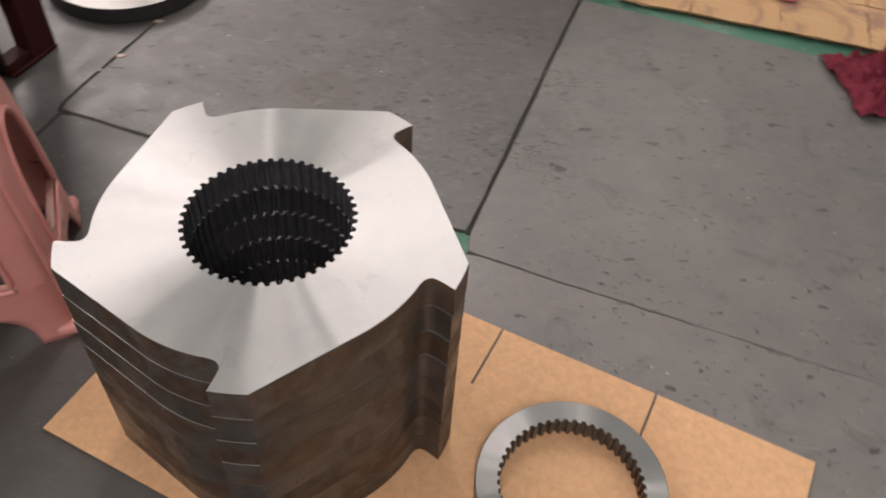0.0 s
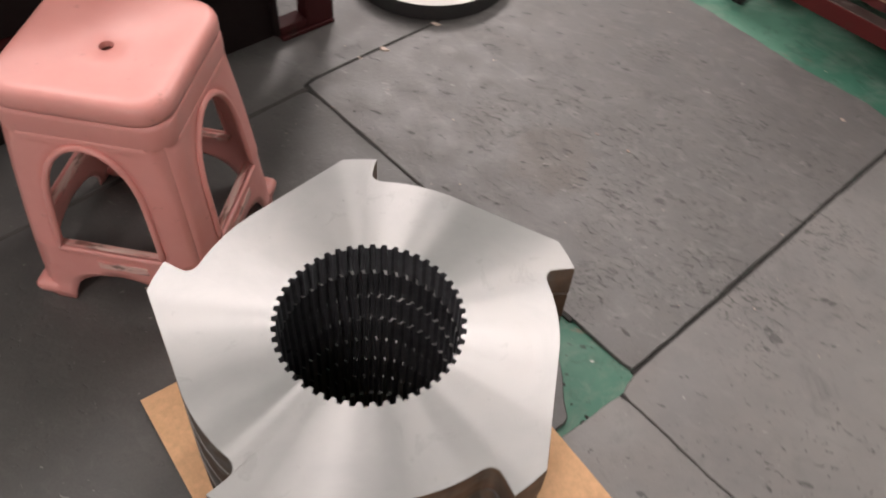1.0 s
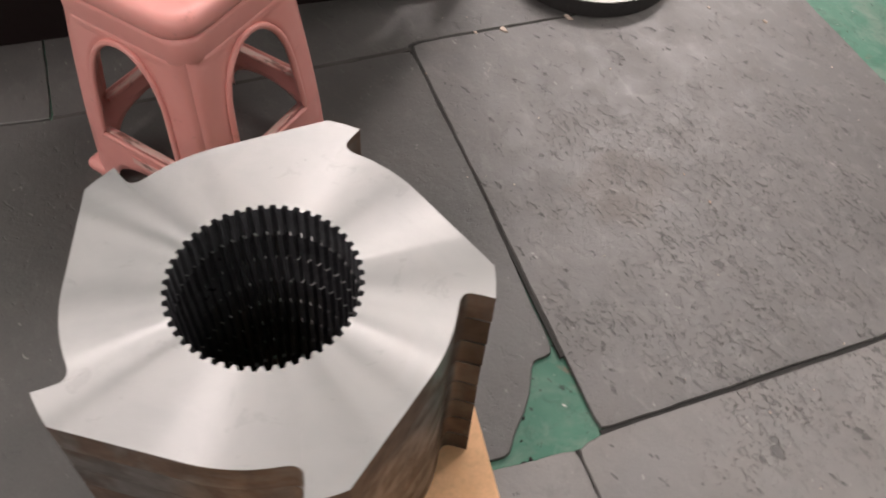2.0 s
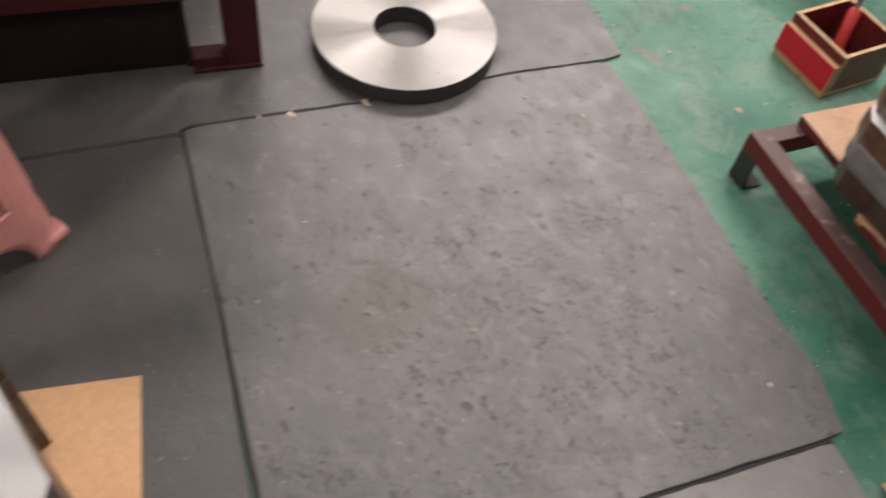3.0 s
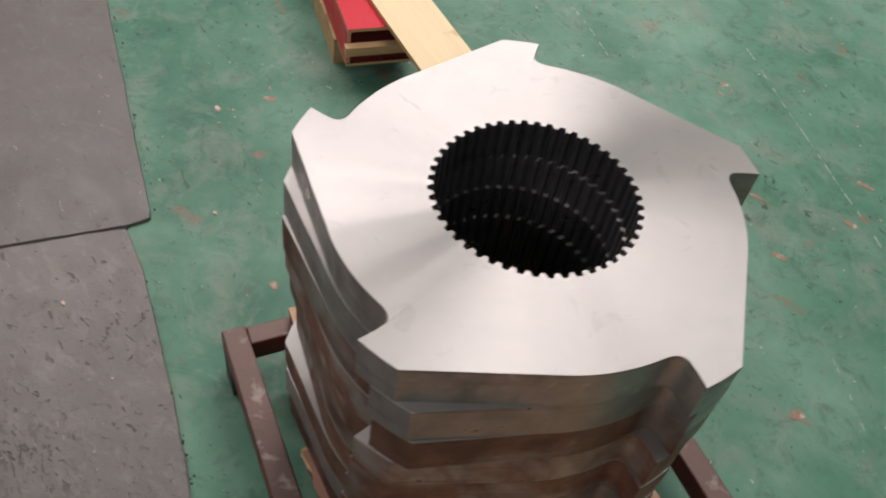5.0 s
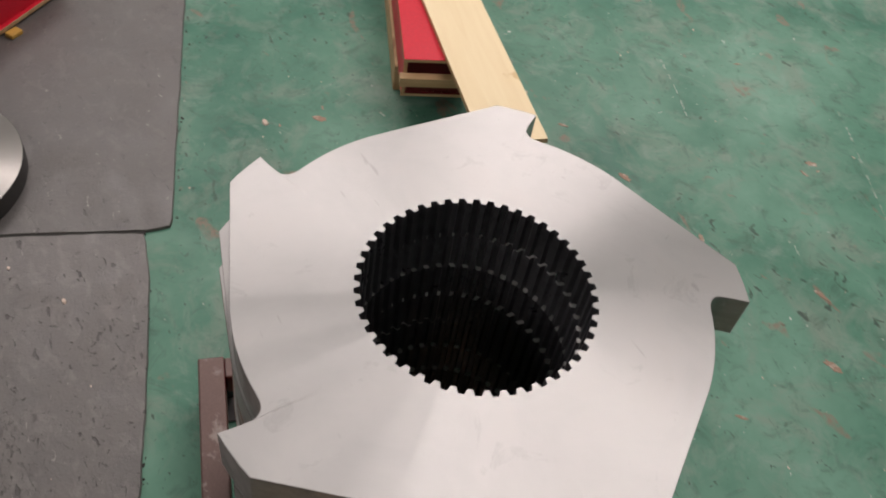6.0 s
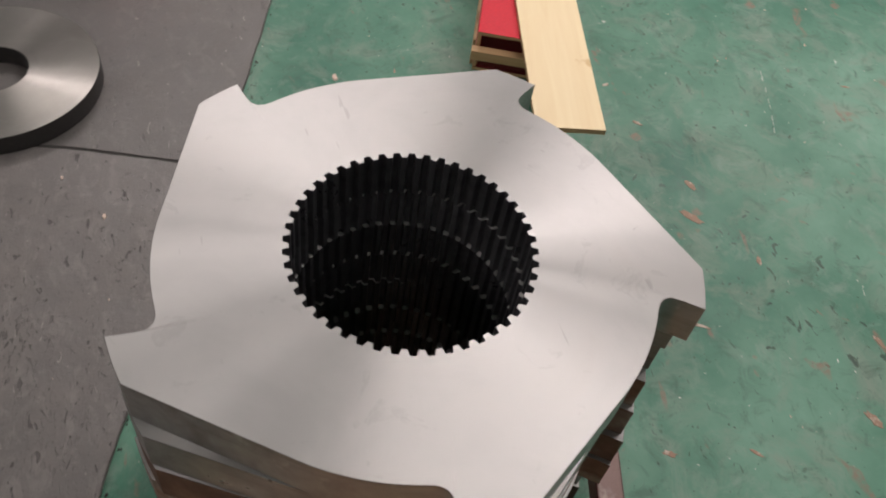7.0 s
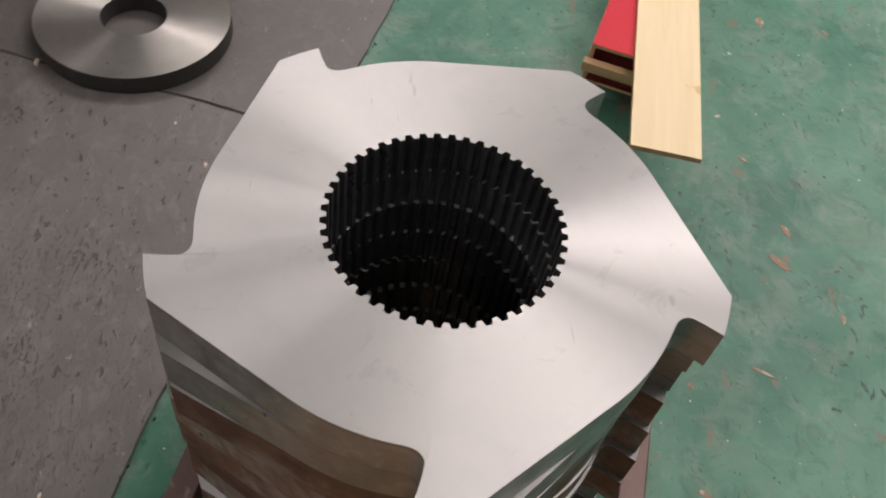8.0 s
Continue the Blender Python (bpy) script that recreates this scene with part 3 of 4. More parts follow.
def cutter_mesh(side, face):
    """The meshes of a disc's body and of its splined bore."""
    one = cutter_profile()
    outer = []
    for k in range(5):
        r = Matrix.Rotation(radians(72 * k), 2)
        outer += [r @ p for p in one]
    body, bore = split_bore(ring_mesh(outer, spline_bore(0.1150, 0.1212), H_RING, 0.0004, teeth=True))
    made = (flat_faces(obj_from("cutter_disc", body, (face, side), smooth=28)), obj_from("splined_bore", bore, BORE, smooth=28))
    meshes = tuple(o.data for o in made)
    for o in made:
        bpy.data.objects.remove(o)
    return meshes


H_RING = 0.055
BARE = {}
for key, side in (("clean", SIDE_CLEAN), ("rust", SIDE_RUST), ("oxide", SIDE_OXIDE), ("dark", SIDE_DARK)):
    BARE[key] = cutter_mesh(side, FACE_A if key == "dark" else FACE)


def stack(centre, top, angles, kinds, group, label, slip, shifts={}):
    """Discs from the top down, each turned a little against the next."""
    rnd = random.Random(len(angles))
    for i, (a, kind) in enumerate(zip(angles, kinds)):
        ob = new("cutter_disc", BARE[kind][0])
        d = 0.0 if i == 0 else slip
        sx, sy = shifts.get(i, (0.0, 0.0))
        ob.matrix_world = pose(centre[0] + sx + rnd.uniform(-d, d), centre[1] + sy + rnd.uniform(-d, d), top - H_RING * (i + 1) - 0.00005 * i, 0, 0, a)
        tagged(ob, label[kind] if i else label["top"], "cutter disc", group)
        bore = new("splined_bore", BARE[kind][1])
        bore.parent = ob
        bore["label"] = "oily bore with straight splines, shade put into its dark colour"


stack((-0.0766, 0.9125), 0.4475, [48.9 + 72 * k - 0.22 * i for i, k in enumerate((0, 2, 0, 3, 0, 2, 4, 0))],
      ["dark"] * 8, "stacked cutter discs on the cardboard",
      {"top": "bright turned steel five-tooth cutter disc topping a dark stack", "dark": "five-tooth steel cutter disc with dark oily edge, stacked"}, 0.0001,
      {i: (-0.0009 * min(i, 3), -0.0011 * min(i, 3)) for i in range(1, 8)})
stack((0.3955, 2.7732), 0.703, [63.2 + d for d in (0, 4.8, 150.3, 146.8, 73.3, 71.4, 142.5, 5.5, 78.8, 7.0)],
      ["clean", "clean", "rust", "rust", "rust", "rust", "rust", "rust", "clean", "oxide"], "stacked cutter discs on the trolley",
      {"top": "bright turned steel five-tooth cutter disc with splined bore", "clean": "five-tooth steel cutter disc with milled grey edge, stacked",
       "rust": "five-tooth steel cutter disc with rusty brown edge, stacked",
       "oxide": "five-tooth steel cutter disc with dark rusty edge, lowest in the stack"}, 0.0005,
      {1: (-0.002, -0.002), 2: (-0.003, -0.003), 3: (-0.004, -0.005), 4: (-0.002, -0.003), 7: (-0.009, -0.002), 8: (-0.006, -0.001)})


# ---- splined ring and plain disc ----
def splined_ring():
    n = 240
    outer = [Vector((0.1535 * math.cos(math.tau * i / n), 0.1535 * math.sin(math.tau * i / n))) for i in range(n)]
    body, bore = split_bore(ring_mesh(outer, spline_bore(0.1130, 0.1180), 0.039, 0.0010))
    ob = obj_from("splined_ring", body, (FACE_A, SIDE_DARK), smooth=28)
    part("splined_bore", bore, SIDE_DARK, ob, "dark toothed bore", smooth=28)
    ob.matrix_world = pose(0.3892, 0.7395, 0.0150, 0, 0, 4)
    tagged(ob, "bright turned steel ring with internal splines lying on cardboard", "steel ring")


def plain_disc():
    n = 128
    def circ(r):
        return [Vector((r * math.cos(math.tau * i / n), r * math.sin(math.tau * i / n))) for i in range(n)]
    body, bore = split_bore(ring_mesh(circ(0.217), circ(0.0725), 0.043, 0.0010))
    ob = obj_from("steel_disc", body, (FACE_DULL, DARK_STEEL), smooth=28)
    part("bore", bore, DARK_STEEL, ob, "dark smooth round bore", smooth=28)
    ob.matrix_world = pose(-0.7285, 2.206, 0.0095)
    tagged(ob, "flat turned steel disc with a round centre hole on the mat", "steel disc")


splined_ring()
plain_disc()


# ---- cardboard under the first stack ----
def cardboard():
    L, W, th = 1.172, 0.558, 0.005
    origin = Vector((-0.2485, 1.3190))
    ang = -25.0
    e = empty("cardboard_sheet", pose(origin.x, origin.y, 0.0090, 0, 0, ang))
    tagged(e, "flat brown corrugated cardboard sheet with slits under steel discs", "cardboard")
    us = sorted({i * L / 30 for i in range(31)} | {0.590, 0.5945, 0.890, 0.8945})
    vs = sorted({-j * W / 14 for j in range(15)} | {-0.100, -0.137}, reverse=True)
    bm = bmesh.new()
    def put_layer(z):
        return {(i, j): bm.verts.new((u, v, z + 0.0015 * noise.noise(Vector((u * 4, v * 5, 2.0))))) for i, u in enumerate(us) for j, v in enumerate(vs)}
    top, low = put_layer(th), put_layer(0.0)
    cells = set()
    for i in range(len(us) - 1):
        for j in range(len(vs) - 1):
            u, v = (us[i] + us[i + 1]) / 2, (vs[j] + vs[j + 1]) / 2
            if (0.590 < u < 0.5945 and v > -0.137) or (0.890 < u < 0.8945 and v > -0.100):
                continue
            cells.add((i, j))
    for i, j in cells:
        q = ((i, j), (i, j + 1), (i + 1, j + 1), (i + 1, j))
        bm.faces.new([top[k] for k in q])
        bm.faces.new([low[k] for k in q[::-1]])
        for (di, dj), (a, b) in (((-1, 0), (q[0], q[1])), ((1, 0), (q[2], q[3])), ((0, -1), (q[3], q[0])), ((0, 1), (q[1], q[2]))):
            if (i + di, j + dj) not in cells:
                bm.faces.new((top[a], top[b], low[b], low[a])).material_index = 1
    for v in [v for v in bm.verts if not v.link_faces]:
        bm.verts.remove(v)
    part("sheet", bm, (CARD, CARD_EDGE), e)


cardboard()


# ---- plastic stool ----
def rsq(half, r, t):
    """A point of a rounded square's side, t from -1 to 1 across one side, as (across, out)."""
    flat = half - r
    arc = r * math.pi / 4
    s = t * (flat + arc)
    if abs(s) <= flat:
        return s, half
    a = (abs(s) - flat) / r
    return math.copysign(flat + r * math.sin(a), s), half - r + r * math.cos(a)


def stool():
    HS = 0.470
    e = empty("plastic_stool", pose(-0.700, 1.118, 0.0085, 0, 0, 20.3))
    tagged(e, "pink moulded plastic stool with arched sides and scuffed stretchers", "stool")

    def half(z):
        f = z / 0.41
        return 0.141 + 0.032 * (1 - min(1.0, f) ** 1.45) + 0.006 * max(0, 0.03 - z) / 0.03
    def opening(z):
        """Half-width, as a share of the side, of the hole in a side at that height."""
        if z < 0.080:
            return 0.60 * math.sqrt(max(0.0, 1 - (z / 0.080) ** 2.6))
        if z < 0.138 or z > 0.3751:
            return 0.0
        lo = 0.60 - 0.05 * (z - 0.138) / 0.232
        f = max(0.0, (z - 0.250) / 0.125)
        return lo * math.sqrt(max(0.0, 1 - f ** 2.6))
    zs = [0.0, 0.015, 0.030, 0.045, 0.058, 0.068, 0.075, 0.0799, 0.0801, 0.095, 0.110, 0.125, 0.1379, 0.1381, 0.155, 0.18, 0.21, 0.24, 0.265, 0.29,
          0.312, 0.330, 0.344, 0.357, 0.3660, 0.3720, 0.3750, 0.383, 0.392]
    shares = [0.0, 0.25, 0.5, 0.75, 1.0]

    def side_panel():
        bm = bmesh.new()
        rows = []
        for z in zs:
            o, hw = opening(z), half(z)
            r = 0.052 - 0.012 * z / 0.41
            row = {}
            for sgn in (-1, 1):
                for k, sh in enumerate(shares):
                    t = sgn * (o + (1 - o) * sh)
                    a, b = rsq(hw, r, t)
                    groove = 0.0035 * math.exp(-((abs(t) - o - 0.22) / 0.05) ** 2) if 0.15 < z < 0.38 else 0.0
                    row[sgn, k] = bm.verts.new((a, -(b - groove), z))
            rows.append((z, o, row))
        for (z, o, r0), (z2, o2, r1) in zip(rows, rows[1:]):
            for sgn in (-1, 1):
                for k in range(len(shares) - 1):
                    bm.faces.new((r0[sgn, k], r0[sgn, k + 1], r1[sgn, k + 1], r1[sgn, k]))
        bmesh.ops.remove_doubles(bm, verts=bm.verts[:], dist=0.0004)
        for f in [f for f in bm.faces if f.calc_area() < 1e-9]:
            bm.faces.remove(f)
        return bm

    for q in range(4):
        turn = pose(0, 0, 0, 0, 0, 90 * q)
        p = part("leg_panel", side_panel(), PLASTIC, e, smooth=50, at=turn)
        sol = p.modifiers.new("wall", "SOLIDIFY")
        sol.thickness, sol.offset = 0.0045, -1
        path = []
        for z in [z for z in zs if 0.138 < z < 0.3751]:
            a, b = rsq(half(z), 0.045, -opening(z))
            path.append((a, -b - 0.0005, z))
        path += [(-a, b, z) for a, b, z in path[::-1]][1:]
        part("opening_rim", tube(path, 0.0062, 8, True), PLASTIC, p, smooth=60)
        zt = 0.140
        hw = half(zt)
        part("stretcher", box(2 * hw * 0.60, 0.022, 0.010, 0.004, (0, -hw + 0.008, zt - 0.008), 2), PLASTIC_WORN, p, "scuffed stretcher with pale worn edges", smooth=40)
        part("moulded_strip", box(0.090, 0.0024, 0.020, 0.001, (0.012, -half(0.108) - 0.0006, 0.098)), PLASTIC_WORN, p, "raised grimy moulded strip", smooth=40)
    # feet
    for q in range(4):
        hw = half(0.0)
        part("foot", box(0.054, 0.054, 0.028, 0.013, (hw - 0.0275, hw - 0.0275, -0.0005), 3), PLASTIC, e, smooth=40, at=pose(0, 0, 0, 0, 0, 90 * q))

    # seat: a dished lid with a step and a rounded edge
    def ring_pts(half_w, r, z, n=10):
        pts = []
        for q in range(4):
            rot = Matrix.Rotation(radians(90 * q), 3, "Z")
            for k in range(2 * n):
                a, b = rsq(half_w, r, -1 + k / n)
                pts.append(rot @ Vector((a, -b, z)))
        return pts
    bm = bmesh.new()
    levels = [(0.1428, 0.041, 0.386), (0.1442, 0.042, 0.398), (0.1440, 0.044, 0.424), (0.1432, 0.046, 0.4300), (0.1402, 0.047, 0.4330), (0.1445, 0.053, 0.4360), (0.1460, 0.054, 0.442),
              (0.1455, 0.054, 0.456), (0.1425, 0.053, 0.4635), (0.1370, 0.051, 0.4680), (0.1290, 0.047, 0.4695),
              (0.1180, 0.043, 0.4690), (0.0800, 0.030, 0.4640), (0.0450, 0.030, 0.4615)]
    loops = [verts(bm, ring_pts(h, r, z)) for h, r, z in levels]
    def circle_pts(r, z):
        out = []
        for p in ring_pts(0.045, 0.030, z):
            a = math.atan2(p.y, p.x)
            out.append((r * math.cos(a), r * math.sin(a), z))
        return out
    loops += [verts(bm, circle_pts(0.0140, 0.4610)), verts(bm, circle_pts(0.0120, 0.4598)), verts(bm, circle_pts(0.0115, 0.4560)), verts(bm, circle_pts(0.0115, 0.4500))]
    loops += [verts(bm, circle_pts(0.1200, 0.4500)), verts(bm, ring_pts(0.1360, 0.045, 0.3920))]
    loft(bm, loops)
    part("seat", bm, PLASTIC, e, smooth=45)


stool()


# ---- steel trolley with boards under the second stack ----
TX = pose(-0.0124, 2.5712, 0, 0, 0, -16.8)


def trolley():
    e = empty("steel_trolley", TX)
    tagged(e, "low scuffed dark red steel trolley frame under the disc stack", "trolley")
    L, W, top, rw, rh = 0.674, 0.684, 0.130, 0.042, 0.048
    def rail(sx, sy, at):
        bm = box(sx, sy, rh, 0.003, at, 2)
        for f in bm.faces:
            f.material_index = 1 if f.normal.z > 0.9 else 0
        return bm
    for y in (rw / 2, W - rw / 2):
        part("rail", rail(L, rw, (L / 2, y, top - rh)), (RED_STEEL, RAIL_TOP), e)
    for x in (rw / 2, L - 0.002):
        part("crossbar", rail(rw - 0.004, W - 2 * rw, (x, W / 2, top - rh - 0.003)), (RED_STEEL, RAIL_TOP), e)
    for x in (0.0, L):
        for y in (0.0, W):
            sx, sy = (1 if x == 0 else -1), (1 if y == 0 else -1)
            bm = join(box(0.006, 0.050, top - rh, 0.001, (x + sx * 0.004, y + sy * 0.026, 0)),
                      box(0.044, 0.006, top - rh, 0.001, (x + sx * 0.029, y + sy * 0.004, 0)),
                      box(0.052, 0.052, 0.006, 0.001, (x + sx * 0.027, y + sy * 0.027, 0.0)))
            part("leg", bm, DARK_STEEL, e)


def edged_slab(L, W, th, sag=0.0, seed=1, rough=0.0):
    """A board whose broad faces take slot 0 and whose edges take slot 1."""
    rnd = random.Random(seed)
    nx, ny = max(2, int(L / 0.03)), max(2, int(W / 0.03))
    bm = bmesh.new()
    g = {}
    for k, z in ((0, 0.0), (1, th)):
        for i in range(nx + 1):
            for j in range(ny + 1):
                edge = (i in (0, nx)) + (j in (0, ny))
                dx = rnd.uniform(-1, 1) * rough if edge else 0
                dy = rnd.uniform(-1, 1) * rough if edge else 0
                x, y = i / nx * L + dx, j / ny * W + dy
                g[k, i, j] = bm.verts.new((x, y, z + sag * noise.noise(Vector((x * 5, y * 5, seed)))))
    for i in range(nx):
        for j in range(ny):
            bm.faces.new((g[1, i, j], g[1, i + 1, j], g[1, i + 1, j + 1], g[1, i, j + 1])).material_index = 0
            bm.faces.new((g[0, i, j], g[0, i, j + 1], g[0, i + 1, j + 1], g[0, i + 1, j])).material_index = 0
    for i in range(nx):
        for j, s in ((0, 1), (ny, -1)):
            q = (g[0, i, j], g[0, i + 1, j], g[1, i + 1, j], g[1, i, j])
            bm.faces.new(q[::s]).material_index = 1
    for j in range(ny):
        for i, s in ((0, -1), (nx, 1)):
            q = (g[0, i, j], g[0, i, j + 1], g[1, i, j + 1], g[1, i, j])
            bm.faces.new(q[::s]).material_index = 1
    return bm


def trolley_boards():
    a = obj_from("plywood_board", edged_slab(0.275, 0.40, 0.022, 0, 2, 0.001), (TAN_BOARD, MAROON_EDGE))
    a.matrix_world = TX @ pose(0.004, 0.118, 0.1303, 0, 0, -1.5)
    tagged(a, "thick plywood board with red edges on the trolley", "board")
    b = obj_from("plywood_board", edged_slab(0.422, 0.485, 0.022, 0, 5, 0.0035), (OLD_BOARD, MAROON_EDGE))
    b.matrix_world = TX @ pose(0.2700, 0.060, 0.1303, 0, 0, 2.0)
    tagged(b, "stained peeling plywood board on the trolley under discs", "board")
    part("worn_face", edged_slab(0.345, 0.165, 0.0018, 0, 14, 0.007), (VENEER_PALE, PLY), b, "worn reddish brown face veneer", at=pose(0.003, 0.0015, 0.0222))
    for k, (x, y, turn) in enumerate(((0.004, -0.004, 20), (0.262, -0.006, 70), (0.150, -0.003, 5))):
        part("splinter", edged_slab(0.026 - 0.004 * k, 0.011, 0.009, 0.002, 40 + k, 0.002), (PLY, PLY), b, "pale torn wood splinter", at=pose(x, y, 0.014, 8, 12, turn))
    c = obj_from("veneer_scrap", edged_slab(0.150, 0.190, 0.0016, 0.0012, 9, 0.004), (VENEER, PLY))
    c.matrix_world = TX @ pose(0.478, 0.112, 0.1530, 0, 0, 4)
    tagged(c, "thin dark brown veneer scrap on the stained board", "veneer scrap")
    # torn paper that hangs over the board's edge
    bm = bmesh.new()
    rnd = random.Random(4)
    g = {}
    for i in range(13):
        for j in range(9):
            u, v = i / 12, j / 8
            x = u * 0.135 + rnd.uniform(-1, 1) * 0.0025 + 0.035 * v
            y = 0.055 - v * 0.100 + (0.006 * math.sin(u * 6 + j) if j in (0, 8) else 0)
            z = 0.0018 + 0.003 * abs(math.sin(u * 7 + v * 4)) if y > 0.0 else 0.0018 - 0.20 * (-y) ** 1.2
            g[i, j] = bm.verts.new((x, y, z))
    for i in range(12):
        for j in range(8):
            if (i == 0 and j > 5) or (i == 11 and j < 3) or (i > 7 and j == 7) or (i > 9 and j == 6):
                continue
            bm.faces.new((g[i, j], g[i + 1, j], g[i + 1, j + 1], g[i, j + 1]))
    for v in [v for v in bm.verts if not v.link_faces]:
        bm.verts.remove(v)
    p = obj_from("torn_paper", bm, PAPER, smooth=60)
    p.modifiers.new("sheet", "SOLIDIFY").thickness = 0.0006
    p.matrix_world = TX @ pose(0.585, 0.052, 0.1530, 0, 0, 1.5) @ Matrix.Diagonal((0.68, 0.62, 0.8, 1))
    tagged(p, "torn crumpled white paper over the edge of the board", "paper")


trolley()
trolley_boards()


# ---- flattened carton beside the trolley ----
def carton():
    e = empty("flattened_carton", pose(0.6243, 2.2371, 0, 0, 0, -15.1))
    tagged(e, "flattened stained brown carton lying on the green floor", "cardboard")
    x = 0.0
    for i, w in enumerate((0.205, 0.24, 0.235, 0.25)):
        y = 0.0
        for j, d in enumerate((0.215, 0.205, 0.260)):
            part("panel", edged_slab(w - 0.003, d - 0.003, 0.006, 0.004, 11 + i * 3 + j, 0.003), (OLD_BOARD, CARD_EDGE), e, at=pose(x, y, 0.012))
            y += d
        x += w
    for k in range(4):
        part("flap", edged_slab(0.24, 0.60, 0.005, 0.002, 31 + k, 0.004), (CARD, CARD_EDGE), e, at=pose(0.012 + k * 0.228, 0.02, 0.0))


carton()


# ---- rags ----
def rag(at, size, material, seed, label):
    bm = bmesh.new()
    n = 40
    g = {}
    for i in range(n + 1):
        for j in range(n + 1):
            u, v = i / n - 0.5, j / n - 0.5
            p = Vector((u * 7, v * 7, seed))
            fold = abs(noise.noise(p)) * 0.095 + abs(noise.noise(p * 2.2)) * 0.055 + abs(noise.noise(p * 4.5)) * 0.018
            rim = 1 - max(0.0, (max(abs(u), abs(v)) - 0.34) / 0.16)
            w = 1 + 0.16 * noise.noise(Vector((u * 3, v * 3, seed + 4)))
            g[i, j] = bm.verts.new((u * size[0] * w, v * size[1] * w, 0.003 + fold * (0.25 + 0.75 * rim)))
    for i in range(n):
        for j in range(n):
            bm.faces.new((g[i, j], g[i + 1, j], g[i + 1, j + 1], g[i, j + 1]))
    ob = obj_from("rag", bm, material, smooth=80)
    ob.modifiers.new("cloth", "SOLIDIFY").thickness = 0.0018
    ob.matrix_world = at
    tagged(ob, label, "rag")


rag(pose(1.276, 1.900, 0.010, 0, 0, 8), (0.24, 0.25), RAG_RED, 3.0, "crumpled dark red cotton rag on the mat beside the carton")
rag(pose(1.060, 2.370, 0.0195, 0, 0, -30), (0.22, 0.15), RAG_PINK, 8.0, "crumpled pink cotton rag on the flattened carton")


# ---- red film-faced plywood boxes ----
def slab_faces(L, W, T, at=(0, 0, 0), thin=1):
    """A ply slab based at its centre: film on the broad faces, bare plies along the edges. thin: axis of the thickness."""
    bm = box(L, W, T, 0.0008, at)
    for f in bm.faces:
        n = [abs(c) for c in f.normal]
        f.material_index = 0 if n.index(max(n)) == thin else 1
    return bm


def tool_box():
    S, H, t = 0.180, 0.122, 0.011
    e = empty("plywood_box", pose(-0.1205, 3.0709, 0, 0, 0, -11.3))
    tagged(e, "small open red plywood box with bare ply edges and tools", "box", "red plywood boxes")
    mats = (RED_FILM_SHADED, PLY)
    part("base", slab_faces(S, S, t, (0, 0, 0.004), 2), mats, e)
    for s in (-1, 1):
        part("side", slab_faces(S, t, H - t - 0.0045, (0, s * (S - t) / 2, t + 0.0045)), mats, e)
        part("end", slab_faces(t, S - 2 * t - 0.001, H - t - 0.0045, (s * (S - t) / 2, 0, t + 0.0045), 0), (VENEER, PLY) if s > 0 else mats, e)
    part("front_board", slab_faces(S, 0.016, 0.074, (0, -(S / 2 + 0.0085), 0.022)), (RED_FILM, PLY), e, "second bright red board fixed to the front")
    part("front_strip", slab_faces(S, 0.012, 0.020, (0, -(S / 2 + 0.0065), 0.001)), (PLY, PLY), e, "bare ply strip along the foot")


def hammer():
    e = empty("hammer", pose(-0.124, 3.090, 0.0155))
    tagged(e, "long hammer with red grip standing in the plywood box", "hammer")
    a, b, c = Vector((0, 0, 0.012)), Vector((-0.024, 0.040, 0.120)), Vector((-0.034, 0.046, 0.215))
    part("grip", tube([a, a.lerp(b, 0.1), a.lerp(b, 0.5), a.lerp(b, 0.92), b], [0.011, 0.0155, 0.0145, 0.0155, 0.010], 12), BRICK_RED, e, "red rubber grip", smooth=40)
    part("shaft", tube([b.lerp(c, 0.0), b.lerp(c, 0.5), c], [0.0075, 0.007, 0.0075], 10), SHAFT, e, "bare grey steel shaft", smooth=40)
    part("collar", tube([a + Vector((0, -0.004, -0.006)), a + Vector((0, 0.004, 0.006))], [0.0145, 0.0145], 12), YELLOW, e, "yellow end cap", smooth=40)


def loose_bolts():
    rnd = random.Random(12)
    for k in range(5):
        e = empty("bolt", pose(-0.122 + rnd.uniform(-0.045, 0.045), 3.083 + rnd.uniform(-0.035, 0.035), 0.0235, 90, 0, rnd.uniform(0, 360)))
        tagged(e, "dark oily steel bolt in the plywood box", "bolt", "loose bolts")
        part("shank", tube([(0, 0, 0), (0, 0, 0.045)], 0.0055, 8), DARK_STEEL, e)
        part("hex_head", tube([(0, 0, -0.008), (0, 0, 0.0)], 0.0080, 6), DARK_STEEL, e)


